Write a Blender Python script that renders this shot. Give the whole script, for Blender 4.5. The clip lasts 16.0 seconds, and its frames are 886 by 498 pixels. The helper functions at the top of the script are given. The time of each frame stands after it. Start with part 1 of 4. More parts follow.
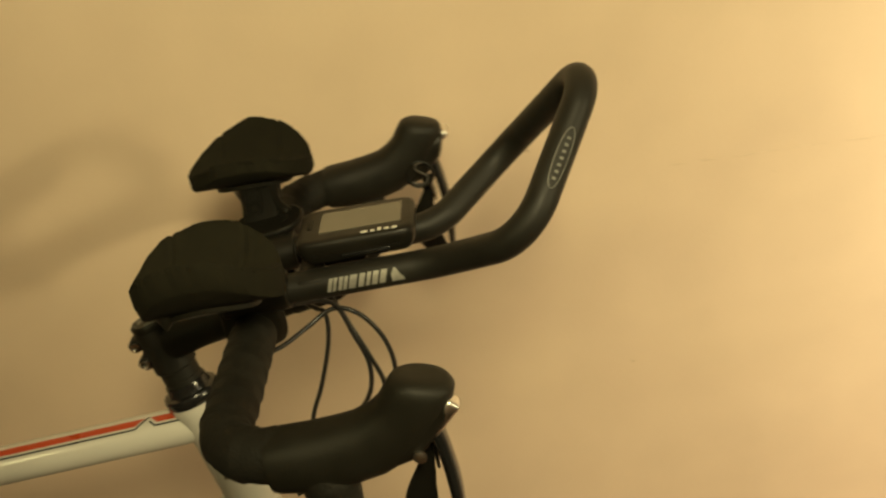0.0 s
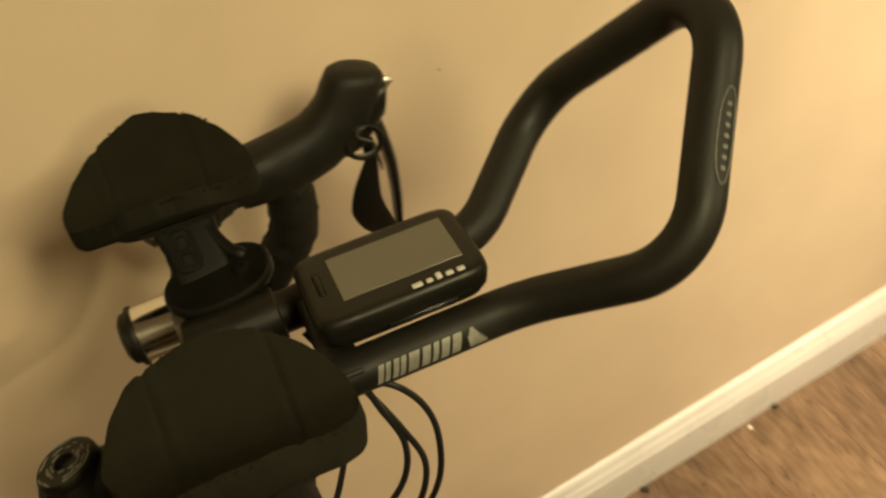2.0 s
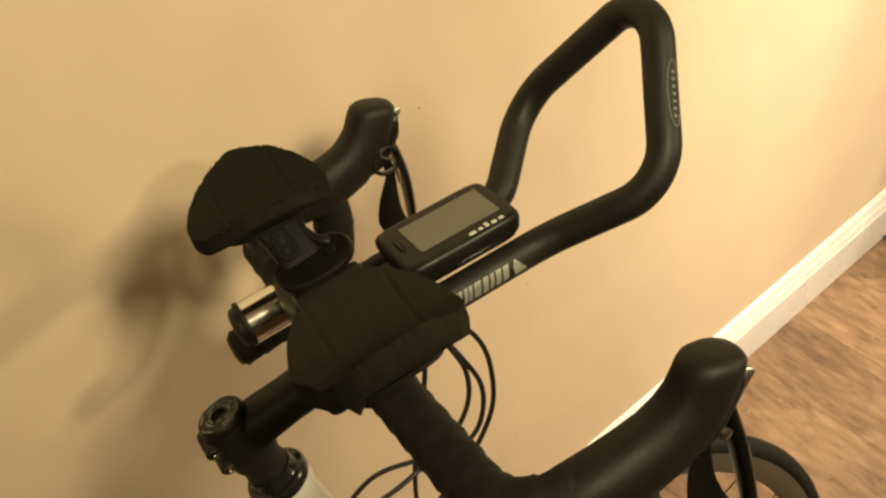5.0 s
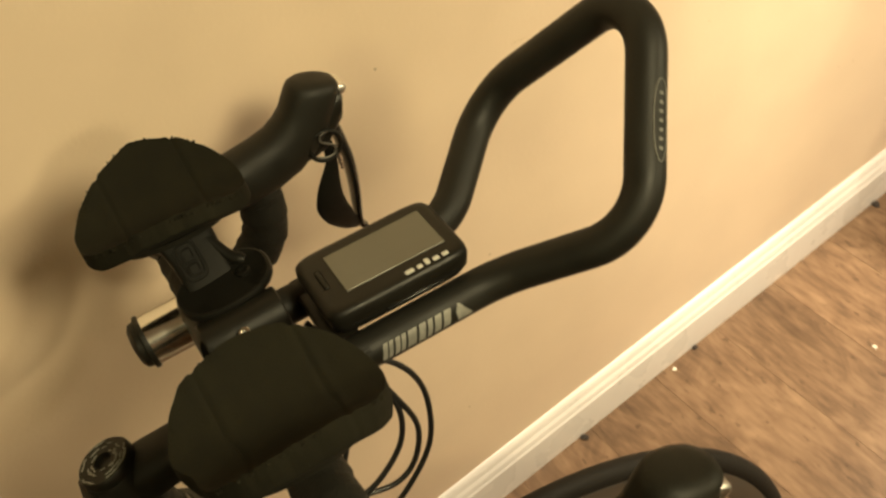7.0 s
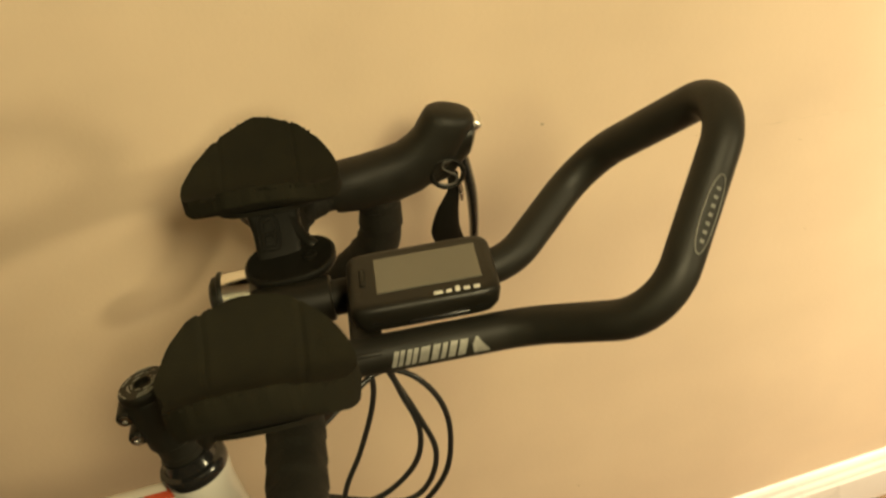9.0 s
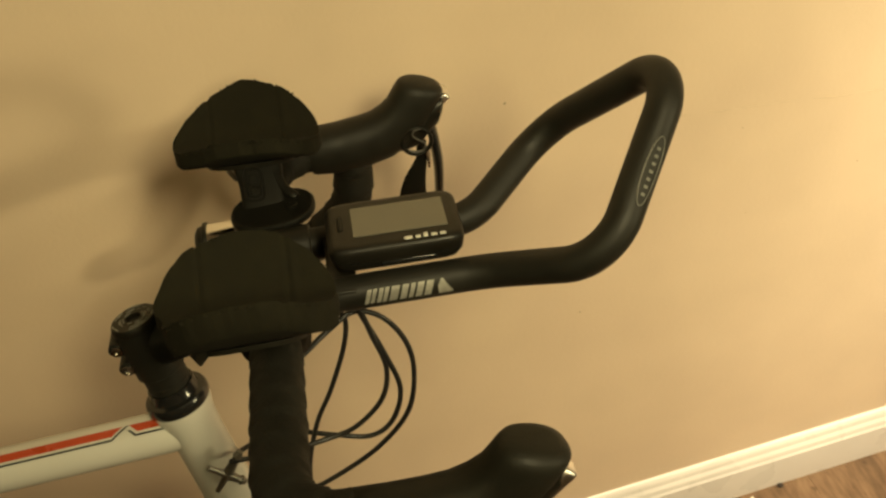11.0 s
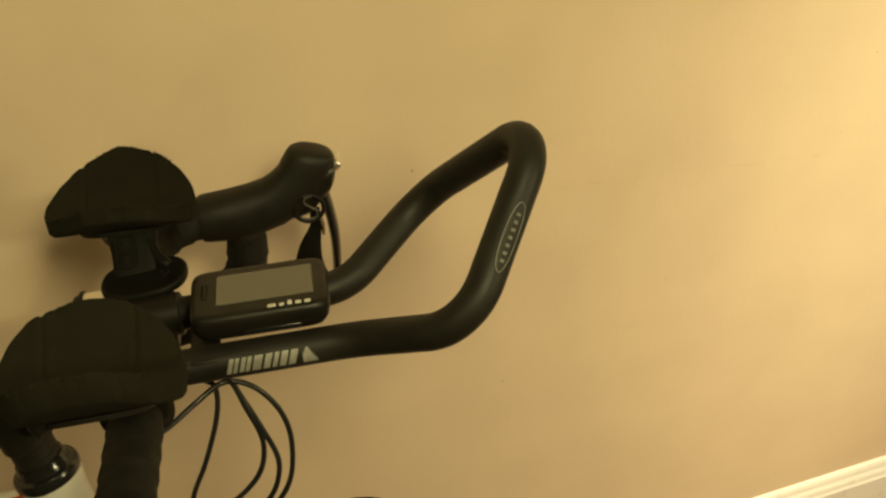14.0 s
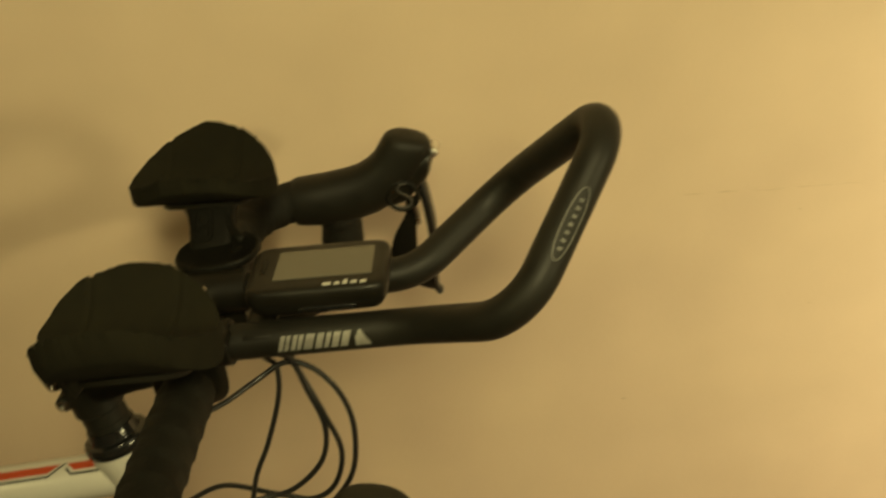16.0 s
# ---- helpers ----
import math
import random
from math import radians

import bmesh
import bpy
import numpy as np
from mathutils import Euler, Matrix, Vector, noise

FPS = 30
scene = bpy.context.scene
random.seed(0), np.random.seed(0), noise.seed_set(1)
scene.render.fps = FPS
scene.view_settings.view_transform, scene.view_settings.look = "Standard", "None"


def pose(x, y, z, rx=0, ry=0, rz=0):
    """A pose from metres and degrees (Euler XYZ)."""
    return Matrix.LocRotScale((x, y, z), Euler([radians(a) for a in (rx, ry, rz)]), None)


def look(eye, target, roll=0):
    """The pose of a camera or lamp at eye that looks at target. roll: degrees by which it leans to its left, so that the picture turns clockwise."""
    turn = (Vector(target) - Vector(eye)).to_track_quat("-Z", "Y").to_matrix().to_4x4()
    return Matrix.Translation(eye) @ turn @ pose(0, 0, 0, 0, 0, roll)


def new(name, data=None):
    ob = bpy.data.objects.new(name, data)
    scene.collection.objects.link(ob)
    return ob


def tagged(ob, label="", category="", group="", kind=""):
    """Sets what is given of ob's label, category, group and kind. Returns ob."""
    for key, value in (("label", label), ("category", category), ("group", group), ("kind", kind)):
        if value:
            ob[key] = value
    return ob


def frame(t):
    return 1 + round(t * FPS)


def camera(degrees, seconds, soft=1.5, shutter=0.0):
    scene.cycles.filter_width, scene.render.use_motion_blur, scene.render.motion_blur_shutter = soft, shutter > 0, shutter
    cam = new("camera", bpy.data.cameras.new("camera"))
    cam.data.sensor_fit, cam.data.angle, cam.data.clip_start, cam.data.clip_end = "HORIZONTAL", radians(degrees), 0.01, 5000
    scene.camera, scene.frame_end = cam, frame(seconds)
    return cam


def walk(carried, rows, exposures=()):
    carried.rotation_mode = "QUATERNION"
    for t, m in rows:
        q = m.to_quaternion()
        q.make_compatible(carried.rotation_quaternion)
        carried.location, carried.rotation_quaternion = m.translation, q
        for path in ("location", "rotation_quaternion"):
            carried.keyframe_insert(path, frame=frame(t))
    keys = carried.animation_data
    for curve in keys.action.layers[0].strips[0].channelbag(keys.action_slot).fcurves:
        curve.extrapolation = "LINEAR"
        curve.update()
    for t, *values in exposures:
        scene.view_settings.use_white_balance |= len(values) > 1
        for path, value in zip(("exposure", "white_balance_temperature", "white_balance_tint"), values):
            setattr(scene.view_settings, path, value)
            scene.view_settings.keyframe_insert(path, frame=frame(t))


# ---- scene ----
cam = camera(45.7, 16.0, soft=2.4, shutter=0.5)
PATH = [
    (0, (0.208, -1.045, 1.478), (0.253, 0.619, 0.37), -14.1),
    (0.2, (0.146, -1.036, 1.5), (0.361, 0.58, 0.342), -12.0),
    (0.5, (0.088, -1.024, 1.505), (0.409, 0.566, 0.335), -11.1),
    (1, (0.071, -0.948, 1.477), (0.472, 0.598, 0.273), -11.7),
    (1.2, (0.075, -0.885, 1.472), (0.496, 0.616, 0.218), -12.7),
    (1.5, (0.087, -0.789, 1.456), (0.525, 0.634, 0.121), -12.3),
    (1.7, (0.086, -0.74, 1.448), (0.496, 0.634, 0.054), -12.0),
    (2, (0.064, -0.698, 1.445), (0.546, 0.601, 0.003), -12.9),
    (2.2, (0.038, -0.677, 1.448), (0.642, 0.51, -0.045), -13.3),
    (2.5, (-0.023, -0.635, 1.463), (0.763, 0.354, -0.088), -9.8),
    (2.7, (-0.051, -0.627, 1.475), (0.799, 0.285, -0.089), -9.4),
    (3, (-0.07, -0.648, 1.499), (0.853, 0.228, -0.044), -8.6),
    (3.2, (-0.079, -0.687, 1.514), (0.863, 0.203, -0.009), -8.4),
    (3.5, (-0.084, -0.742, 1.516), (0.756, 0.291, 0.024), -12.1),
    (3.7, (-0.098, -0.791, 1.521), (0.707, 0.305, 0.055), -12.6),
    (4, (-0.101, -0.81, 1.53), (0.668, 0.409, 0.143), -13.7),
    (4.2, (-0.107, -0.821, 1.545), (0.648, 0.44, 0.189), -13.9),
    (6.3, (-0.026, -0.812, 1.531), (0.551, 0.482, 0.12), -19.2),
    (6.5, (-0.01, -0.773, 1.526), (0.608, 0.47, 0.086), -16.8),
    (6.8, (0.0, -0.74, 1.522), (0.615, 0.467, 0.05), -15.9),
    (7, (0.009, -0.72, 1.516), (0.619, 0.451, 0.014), -13.2),
    (7.2, (0.031, -0.715, 1.511), (0.591, 0.48, 0.008), -12.8),
    (7.5, (0.074, -0.709, 1.497), (0.5, 0.574, 0.023), -12.4),
    (7.8, (0.135, -0.736, 1.493), (0.421, 0.654, 0.085), -11.8),
    (8, (0.155, -0.756, 1.48), (0.368, 0.679, 0.103), -10.8),
    (8.2, (0.161, -0.764, 1.475), (0.297, 0.698, 0.117), -10.8),
    (8.5, (0.157, -0.773, 1.472), (0.262, 0.715, 0.14), -11.5),
    (9, (0.105, -0.809, 1.499), (0.346, 0.656, 0.159), -9.9),
    (9.5, (0.029, -0.861, 1.52), (0.45, 0.542, 0.158), -5.9),
    (9.7, (0.019, -0.878, 1.529), (0.49, 0.513, 0.172), -4.1),
    (11.8, (0.121, -0.885, 1.509), (0.355, 0.61, 0.201), -6.8),
    (12, (0.125, -0.892, 1.502), (0.371, 0.62, 0.216), -6.2),
    (12.5, (0.134, -0.887, 1.495), (0.353, 0.633, 0.215), -7.1),
    (13, (0.153, -0.894, 1.499), (0.489, 0.606, 0.22), -6.3),
    (13.5, (0.154, -0.895, 1.503), (0.525, 0.606, 0.234), -5.2),
    (14, (0.154, -0.896, 1.51), (0.54, 0.616, 0.258), -5.2),
    (14.5, (0.154, -0.893, 1.511), (0.549, 0.632, 0.278), -4.6),
    (15, (0.164, -0.9, 1.514), (0.51, 0.665, 0.317), -6.8),
    (15.5, (0.191, -0.898, 1.498), (0.449, 0.669, 0.282), -8.6),
    (15.8, (0.219, -0.899, 1.483), (0.368, 0.693, 0.281), -9.5),
    (16, (0.232, -0.897, 1.46), (0.28, 0.715, 0.277), -9.5),
]
EXPOSURES = [
    (0.0, 0.33, 6450, 7.4), (0.5, 0.29, 6450, 7.4), (1.0, 0.26, 6450, 7.4), (1.5, 0.27, 6400, 7.8), (2.0, 0.25, 6350, 10.2),
    (2.5, 0.4, 6150, 12.9), (3.0, 0.5, 6000, 14.2), (3.5, 0.58, 5950, 14.6), (4.0, 0.58, 6000, 14.2), (6.5, 0.55, 6150, 12.9),
    (7.0, 0.51, 6100, 13.3), (7.5, 0.51, 6250, 12.1), (8.0, 0.53, 6300, 11.7), (8.5, 0.55, 6300, 11.7), (9.0, 0.55, 6300, 11.7),
    (9.5, 0.48, 6300, 11.7), (12.0, 0.23, 6500, 7.0), (12.5, 0.26, 6500, 7.0), (13.0, 0.18, 6550, 4.1), (13.5, 0.1, 6650, 2.4),
    (14.0, 0.06, 6700, 1.6), (14.5, 0.01, 6800, -0.1), (15.0, -0.07, 6850, -1.0), (15.5, 0.04, 6850, -1.0), (16.0, 0.06, 6850, -1.0),
]
walk(cam, [(t, look(eye, target, roll)) for t, eye, target, roll in PATH], EXPOSURES)

# ---------------------------------------------------------------- world and lights
world = bpy.data.worlds.new("room_air")
scene.world = world
world.use_nodes = True
world.node_tree.nodes["Background"].inputs[0].default_value = (1.0, 0.82, 0.55, 1)
world.node_tree.nodes["Background"].inputs[1].default_value = 0.02


def spot(x, y, z, watts, target, cone, size, colour):
    data = bpy.data.lights.new("unseen_lamp", "SPOT")
    data.energy, data.spot_size, data.spot_blend, data.shadow_soft_size = watts, radians(cone), 1.0, size
    data.color = colour
    ob = new("unseen_lamp", data)
    ob.matrix_world = look((x, y, z), target)
    return ob


# unseen: two broad lamps behind the camera, a lower one along the open room
# lamp tints chosen by side: yellower at the left, pinker at the right
YELLOWER, PLAIN, PINKER = (1.0, 0.865, 0.385), (1.0, 0.838, 0.440), (1.0, 0.832, 0.515)
spot(-0.78, -1.37, 2.07, 15, (0.34, 0.0, 1.25), 60, 0.13, YELLOWER)
spot(0.40, -1.37, 2.07, 60, (0.40, 0.0, 0.96), 78, 0.16, PLAIN)
# fill lamp added to brighten the right end of the wall
spot(2.45, -1.75, 2.37, 112, (0.92, 0.0, 0.16), 53, 0.12, PINKER)
spot(2.95, -2.30, 1.68, 104, (0.14, 0.0, 1.00), 46, 0.12, PLAIN)
# fill lamp added to light the skirting top and the floor below it
spot(1.05, -0.95, 2.37, 112, (1.02, -0.28, 0.0), 56, 0.05, PINKER)
# narrow fill lamp added to lift the corner with the bag and chest
spot(0.80, -1.05, 2.37, 140, (1.32, -0.03, 0.24), 40, 0.08, PINKER)
# unseen lamp placed where the sheen on the floor mirrors it
spot(2.50, -0.34, 2.37, 215, (1.08, -0.52, 0.0), 46, 0.08, PINKER)

# ---------------------------------------------------------------- materials


def material(name, colour, rough=0.5, metal=0.0, vary=0.12, scale=30.0, bump=0.0, bump_scale=200.0, rand=0.0, coat=0.0, spec=0.5):
    """A procedural surface: base colour varied at two scales, roughness variation, fine relief."""
    m = bpy.data.materials.new(name)
    m.use_nodes = True
    nt = m.node_tree
    b = nt.nodes["Principled BSDF"]
    b.inputs["Metallic"].default_value = metal
    b.inputs["Specular IOR Level"].default_value = spec
    b.inputs["Coat Weight"].default_value = coat
    co = nt.nodes.new("ShaderNodeTexCoord")
    n1 = nt.nodes.new("ShaderNodeTexNoise")
    n1.inputs["Scale"].default_value, n1.inputs["Detail"].default_value = scale, 6
    n2 = nt.nodes.new("ShaderNodeTexNoise")
    n2.inputs["Scale"].default_value, n2.inputs["Detail"].default_value = scale * 0.13, 3
    add = nt.nodes.new("ShaderNodeMath")
    add.operation = "ADD"
    ramp = nt.nodes.new("ShaderNodeMapRange")
    ramp.inputs["From Min"].default_value, ramp.inputs["From Max"].default_value = 0.7, 1.3
    ramp.inputs["To Min"].default_value, ramp.inputs["To Max"].default_value = 1 - vary, 1 + vary
    mul = nt.nodes.new("ShaderNodeVectorMath")
    mul.operation = "SCALE"
    mul.inputs[0].default_value = colour
    nt.links.new(co.outputs["Object"], n1.inputs["Vector"])
    nt.links.new(co.outputs["Object"], n2.inputs["Vector"])
    nt.links.new(n1.outputs["Fac"], add.inputs[0])
    nt.links.new(n2.outputs["Fac"], add.inputs[1])
    nt.links.new(add.outputs[0], ramp.inputs["Value"])
    nt.links.new(ramp.outputs[0], mul.inputs["Scale"])
    nt.links.new(mul.outputs[0], b.inputs["Base Color"])
    r2 = nt.nodes.new("ShaderNodeMapRange")
    r2.inputs["From Min"].default_value, r2.inputs["From Max"].default_value = 0.3, 0.7
    r2.inputs["To Min"].default_value, r2.inputs["To Max"].default_value = max(0.02, rough - 0.08), min(1, rough + 0.08)
    nt.links.new(n1.outputs["Fac"], r2.inputs["Value"])
    nt.links.new(r2.outputs[0], b.inputs["Roughness"])
    if bump:
        n3 = nt.nodes.new("ShaderNodeTexNoise")
        n3.inputs["Scale"].default_value, n3.inputs["Detail"].default_value = bump_scale, 4
        bp = nt.nodes.new("ShaderNodeBump")
        bp.inputs["Strength"].default_value, bp.inputs["Distance"].default_value = bump, 0.002
        nt.links.new(co.outputs["Object"], n3.inputs["Vector"])
        nt.links.new(n3.outputs["Fac"], bp.inputs["Height"])
        nt.links.new(bp.outputs[0], b.inputs["Normal"])
    return m


WALL = material("cream_wall_paint", (0.74, 0.585, 0.435), 0.55, vary=0.05, scale=9, bump=0.12, bump_scale=160)
CEIL = material("ceiling_white", (0.78, 0.76, 0.70), 0.8, vary=0.03, scale=4)
SCUFF = material("scuffed_plaster", (0.54, 0.42, 0.29), 0.9, vary=0.2, scale=120)
TRIM = material("white_gloss_trim", (0.74, 0.70, 0.68), 0.30, vary=0.05, scale=14, bump=0.04, bump_scale=60)
GREIGE = material("stone_paint", (0.43, 0.38, 0.30), 0.45, vary=0.06, scale=10, bump=0.05, bump_scale=90)
FOAM = material("black_foam", (0.0135, 0.0122, 0.0070), 0.95, vary=0.25, scale=70, bump=0.3, bump_scale=900, spec=0.15)
TAPE = material("black_bar_tape", (0.0088, 0.0079, 0.0051), 0.72, vary=0.2, scale=60, bump=0.35, bump_scale=420, spec=0.3)
RUBBER = material("black_hood_rubber", (0.0100, 0.0092, 0.0062), 0.52, vary=0.15, scale=50, bump=0.15, bump_scale=600, spec=0.30)
ANODE = material("satin_black_alloy", (0.0125, 0.0116, 0.0088), 0.52, vary=0.22, scale=40, bump=0.10, bump_scale=700, spec=0.30)
GLOSS = material("gloss_black_plastic", (0.012, 0.012, 0.012), 0.18, vary=0.1, scale=40, spec=0.5)
PLASTIC = material("matt_black_plastic", (0.0104, 0.0093, 0.0067), 0.42, vary=0.12, scale=40, bump=0.08, bump_scale=500, spec=0.3)
CHROME = material("polished_chrome", (0.82, 0.80, 0.75), 0.16, 1.0, vary=0.04, scale=30)
STEEL = material("brushed_steel", (0.55, 0.53, 0.50), 0.28, 1.0, vary=0.08, scale=60)
WHITE = material("white_frame_paint", (0.56, 0.545, 0.50), 0.22, vary=0.03, scale=8, coat=0.4)
RED = material("red_frame_decal", (0.40, 0.058, 0.022), 0.3, vary=0.06, scale=20)
BLACKLINE = material("black_frame_decal", (0.03, 0.03, 0.03), 0.3, vary=0.06, scale=20)
SILVERINK = material("silver_ink", (0.31, 0.30, 0.265), 0.45, 0.2, vary=0.25, scale=300)
GREYINK = material("faded_grey_ink", (0.13, 0.125, 0.11), 0.5, vary=0.3, scale=300)
DUSTINK = material("worn_grey_print", (0.22, 0.21, 0.18), 0.5, vary=0.3, scale=300)
PLATE = material("satin_silver_plate", (0.88, 0.86, 0.82), 0.32, 1.0, vary=0.05, scale=60)
SATIN = material("moulded_black_nylon", (0.007, 0.0065, 0.005), 0.46, vary=0.15, scale=40, bump=0.08, bump_scale=300, spec=0.22)
WHITEINK = material("white_ink", (0.62, 0.61, 0.56), 0.4, vary=0.08, scale=100)
SCREEN = material("grey_lcd", (0.115, 0.108, 0.085), 0.22, vary=0.04, scale=20, coat=0.3)
TYRE = material("black_tyre", (0.014, 0.012, 0.010), 0.65, vary=0.2, scale=60, bump=0.2, bump_scale=300, spec=0.2)
RIM = material("dull_alloy_rim", (0.22, 0.21, 0.19), 0.40, 0.8, vary=0.1, scale=40)
CABLE = material("black_cable_housing", (0.016, 0.016, 0.016), 0.35, vary=0.1, scale=60)
STRIP = material("white_plastic", (0.80, 0.77, 0.76), 0.35, vary=0.03, scale=20)
YELLOW = material("yellow_plastic", (0.62, 0.47, 0.05), 0.4, vary=0.06, scale=30)
PURPLE = material("purple_fabric", (0.30, 0.225, 0.275), 0.85, vary=0.2, scale=50, bump=0.4, bump_scale=500, spec=0.2)
MAUVE = material("mauve_webbing", (0.36, 0.245, 0.30), 0.8, vary=0.15, scale=80, bump=0.3, bump_scale=700, spec=0.2)
ORANGE = material("rust_orange_fabric", (0.30, 0.10, 0.035), 0.85, vary=0.2, scale=50, bump=0.3, bump_scale=500, spec=0.2)
DARKCLOTH = material("black_fabric", (0.02, 0.018, 0.018), 0.9, vary=0.2, scale=50, bump=0.3, bump_scale=500, spec=0.2)
BRONZE = material("aged_bronze", (0.20, 0.15, 0.10), 0.42, 0.8, vary=0.2, scale=120)
GRIT = material("floor_grit", (0.03, 0.022, 0.018), 0.9, vary=0.3, scale=200)
CRUMB = material("white_crumb", (0.75, 0.70, 0.60), 0.8, vary=0.1, scale=200)


def wood_material():
    m = bpy.data.materials.new("brown_laminate")
    m.use_nodes = True
    nt = m.node_tree
    b = nt.nodes["Principled BSDF"]
    co = nt.nodes.new("ShaderNodeTexCoord")
    info = nt.nodes.new("ShaderNodeObjectInfo")
    shift = nt.nodes.new("ShaderNodeVectorMath")
    shift.operation = "MULTIPLY_ADD"
    shift.inputs[1].default_value = (1, 1, 1)
    seed = nt.nodes.new("ShaderNodeVectorMath")
    seed.operation = "SCALE"
    seed.inputs[0].default_value = (7.3, 13.1, 3.7)
    nt.links.new(info.outputs["Random"], seed.inputs["Scale"])
    nt.links.new(co.outputs["Object"], shift.inputs[0])
    nt.links.new(seed.outputs[0], shift.inputs[2])
    stretch = nt.nodes.new("ShaderNodeMapping")
    stretch.inputs["Scale"].default_value = (1.0, 0.52, 1.0)
    nt.links.new(shift.outputs[0], stretch.inputs["Vector"])
    n1 = nt.nodes.new("ShaderNodeTexNoise")
    n1.inputs["Scale"].default_value, n1.inputs["Detail"].default_value, n1.inputs["Distortion"].default_value = 13, 14, 3.0
    n2 = nt.nodes.new("ShaderNodeTexNoise")
    n2.inputs["Scale"].default_value, n2.inputs["Detail"].default_value, n2.inputs["Distortion"].default_value = 4.0, 4, 1.2
    stretch2 = nt.nodes.new("ShaderNodeMapping")
    stretch2.inputs["Scale"].default_value = (1.0, 0.20, 1.0)
    nt.links.new(shift.outputs[0], stretch2.inputs["Vector"])
    n3 = nt.nodes.new("ShaderNodeTexNoise")
    n3.inputs["Scale"].default_value, n3.inputs["Detail"].default_value = 120, 5
    nt.links.new(stretch.outputs[0], n1.inputs["Vector"])
    nt.links.new(stretch.outputs[0], n2.inputs["Vector"])
    nt.links.new(stretch2.outputs[0], n3.inputs["Vector"])
    mix = nt.nodes.new("ShaderNodeMath")
    mix.operation = "MULTIPLY_ADD"
    mix.inputs[1].default_value = 0.36
    nt.links.new(n1.outputs["Fac"], mix.inputs[0])
    half = nt.nodes.new("ShaderNodeMath")
    half.operation = "MULTIPLY_ADD"
    half.inputs[1].default_value = 0.34
    nt.links.new(n2.outputs["Fac"], half.inputs[0])
    fine = nt.nodes.new("ShaderNodeMath")
    fine.operation = "MULTIPLY"
    fine.inputs[1].default_value = 0.30
    nt.links.new(n3.outputs["Fac"], fine.inputs[0])
    nt.links.new(fine.outputs[0], half.inputs[2])
    nt.links.new(half.outputs[0], mix.inputs[2])
    ramp = nt.nodes.new("ShaderNodeValToRGB")
    e = ramp.color_ramp.elements
    e[0].position, e[0].color = 0.36, (0.094, 0.058, 0.036, 1)
    e[1].position, e[1].color = 0.66, (0.270, 0.174, 0.108, 1)
    mid = e.new(0.50)
    mid.color = (0.178, 0.110, 0.067, 1)
    nt.links.new(mix.outputs[0], ramp.inputs["Fac"])
    tone = nt.nodes.new("ShaderNodeMapRange")
    tone.inputs["To Min"].default_value, tone.inputs["To Max"].default_value = 0.90, 1.12
    nt.links.new(info.outputs["Random"], tone.inputs["Value"])
    sc = nt.nodes.new("ShaderNodeVectorMath")
    sc.operation = "SCALE"
    nt.links.new(ramp.outputs["Color"], sc.inputs[0])
    nt.links.new(tone.outputs[0], sc.inputs["Scale"])
    # short dark pores
    pore = nt.nodes.new("ShaderNodeTexNoise")
    pore.inputs["Scale"].default_value, pore.inputs["Detail"].default_value = 75, 3
    nt.links.new(stretch.outputs[0], pore.inputs["Vector"])
    gate = nt.nodes.new("ShaderNodeMapRange")
    gate.inputs["From Min"].default_value, gate.inputs["From Max"].default_value = 0.64, 0.72
    gate.inputs["To Min"].default_value, gate.inputs["To Max"].default_value = 1.0, 0.62
    nt.links.new(pore.outputs["Fac"], gate.inputs["Value"])
    dark = nt.nodes.new("ShaderNodeVectorMath")
    dark.operation = "SCALE"
    nt.links.new(sc.outputs[0], dark.inputs[0])
    nt.links.new(gate.outputs[0], dark.inputs["Scale"])
    nt.links.new(dark.outputs[0], b.inputs["Base Color"])
    b.inputs["Roughness"].default_value = 0.33
    b.inputs["Specular IOR Level"].default_value = 0.20
    bp = nt.nodes.new("ShaderNodeBump")
    bp.inputs["Strength"].default_value, bp.inputs["Distance"].default_value = 0.15, 0.001
    nt.links.new(mix.outputs[0], bp.inputs["Height"])
    nt.links.new(bp.outputs[0], b.inputs["Normal"])
    return m


WOOD = wood_material()

# ---------------------------------------------------------------- mesh helpers


def part(name, bm, mat, parent=None, label="", smooth=True):
    """Links a bmesh as one mesh object, under a thing or a part."""
    me = bpy.data.meshes.new(name)
    bmesh.ops.recalc_face_normals(bm, faces=bm.faces[:])
    bm.to_mesh(me)
    bm.free()
    me.materials.append(mat)
    if smooth:
        me.shade_smooth()
        me.set_sharp_from_angle(angle=radians(38))
    ob = new(name, me)
    if parent is not None:
        ob.parent = parent
    if label:
        ob["label"] = label
    return ob


def box(bm, lo, hi, bevel=0.0, m=None):
    """A box between two corners with rounded edges, laid into bm."""
    lo, hi = Vector(lo), Vector(hi)
    got = bmesh.ops.create_cube(bm, size=1.0)["verts"]
    for v in got:
        v.co = Vector([(lo[i] + hi[i]) / 2 + v.co[i] * (hi[i] - lo[i]) for i in range(3)])
    if bevel:
        edges = list({e for v in got for e in v.link_edges})
        out = bmesh.ops.bevel(bm, geom=edges, offset=bevel, segments=3, profile=0.5, affect="EDGES")
        got = list({v for f in out["faces"] for v in f.verts} | {v for v in got if v.is_valid})
    if m is not None:
        bmesh.ops.transform(bm, matrix=m, verts=got)
    return got


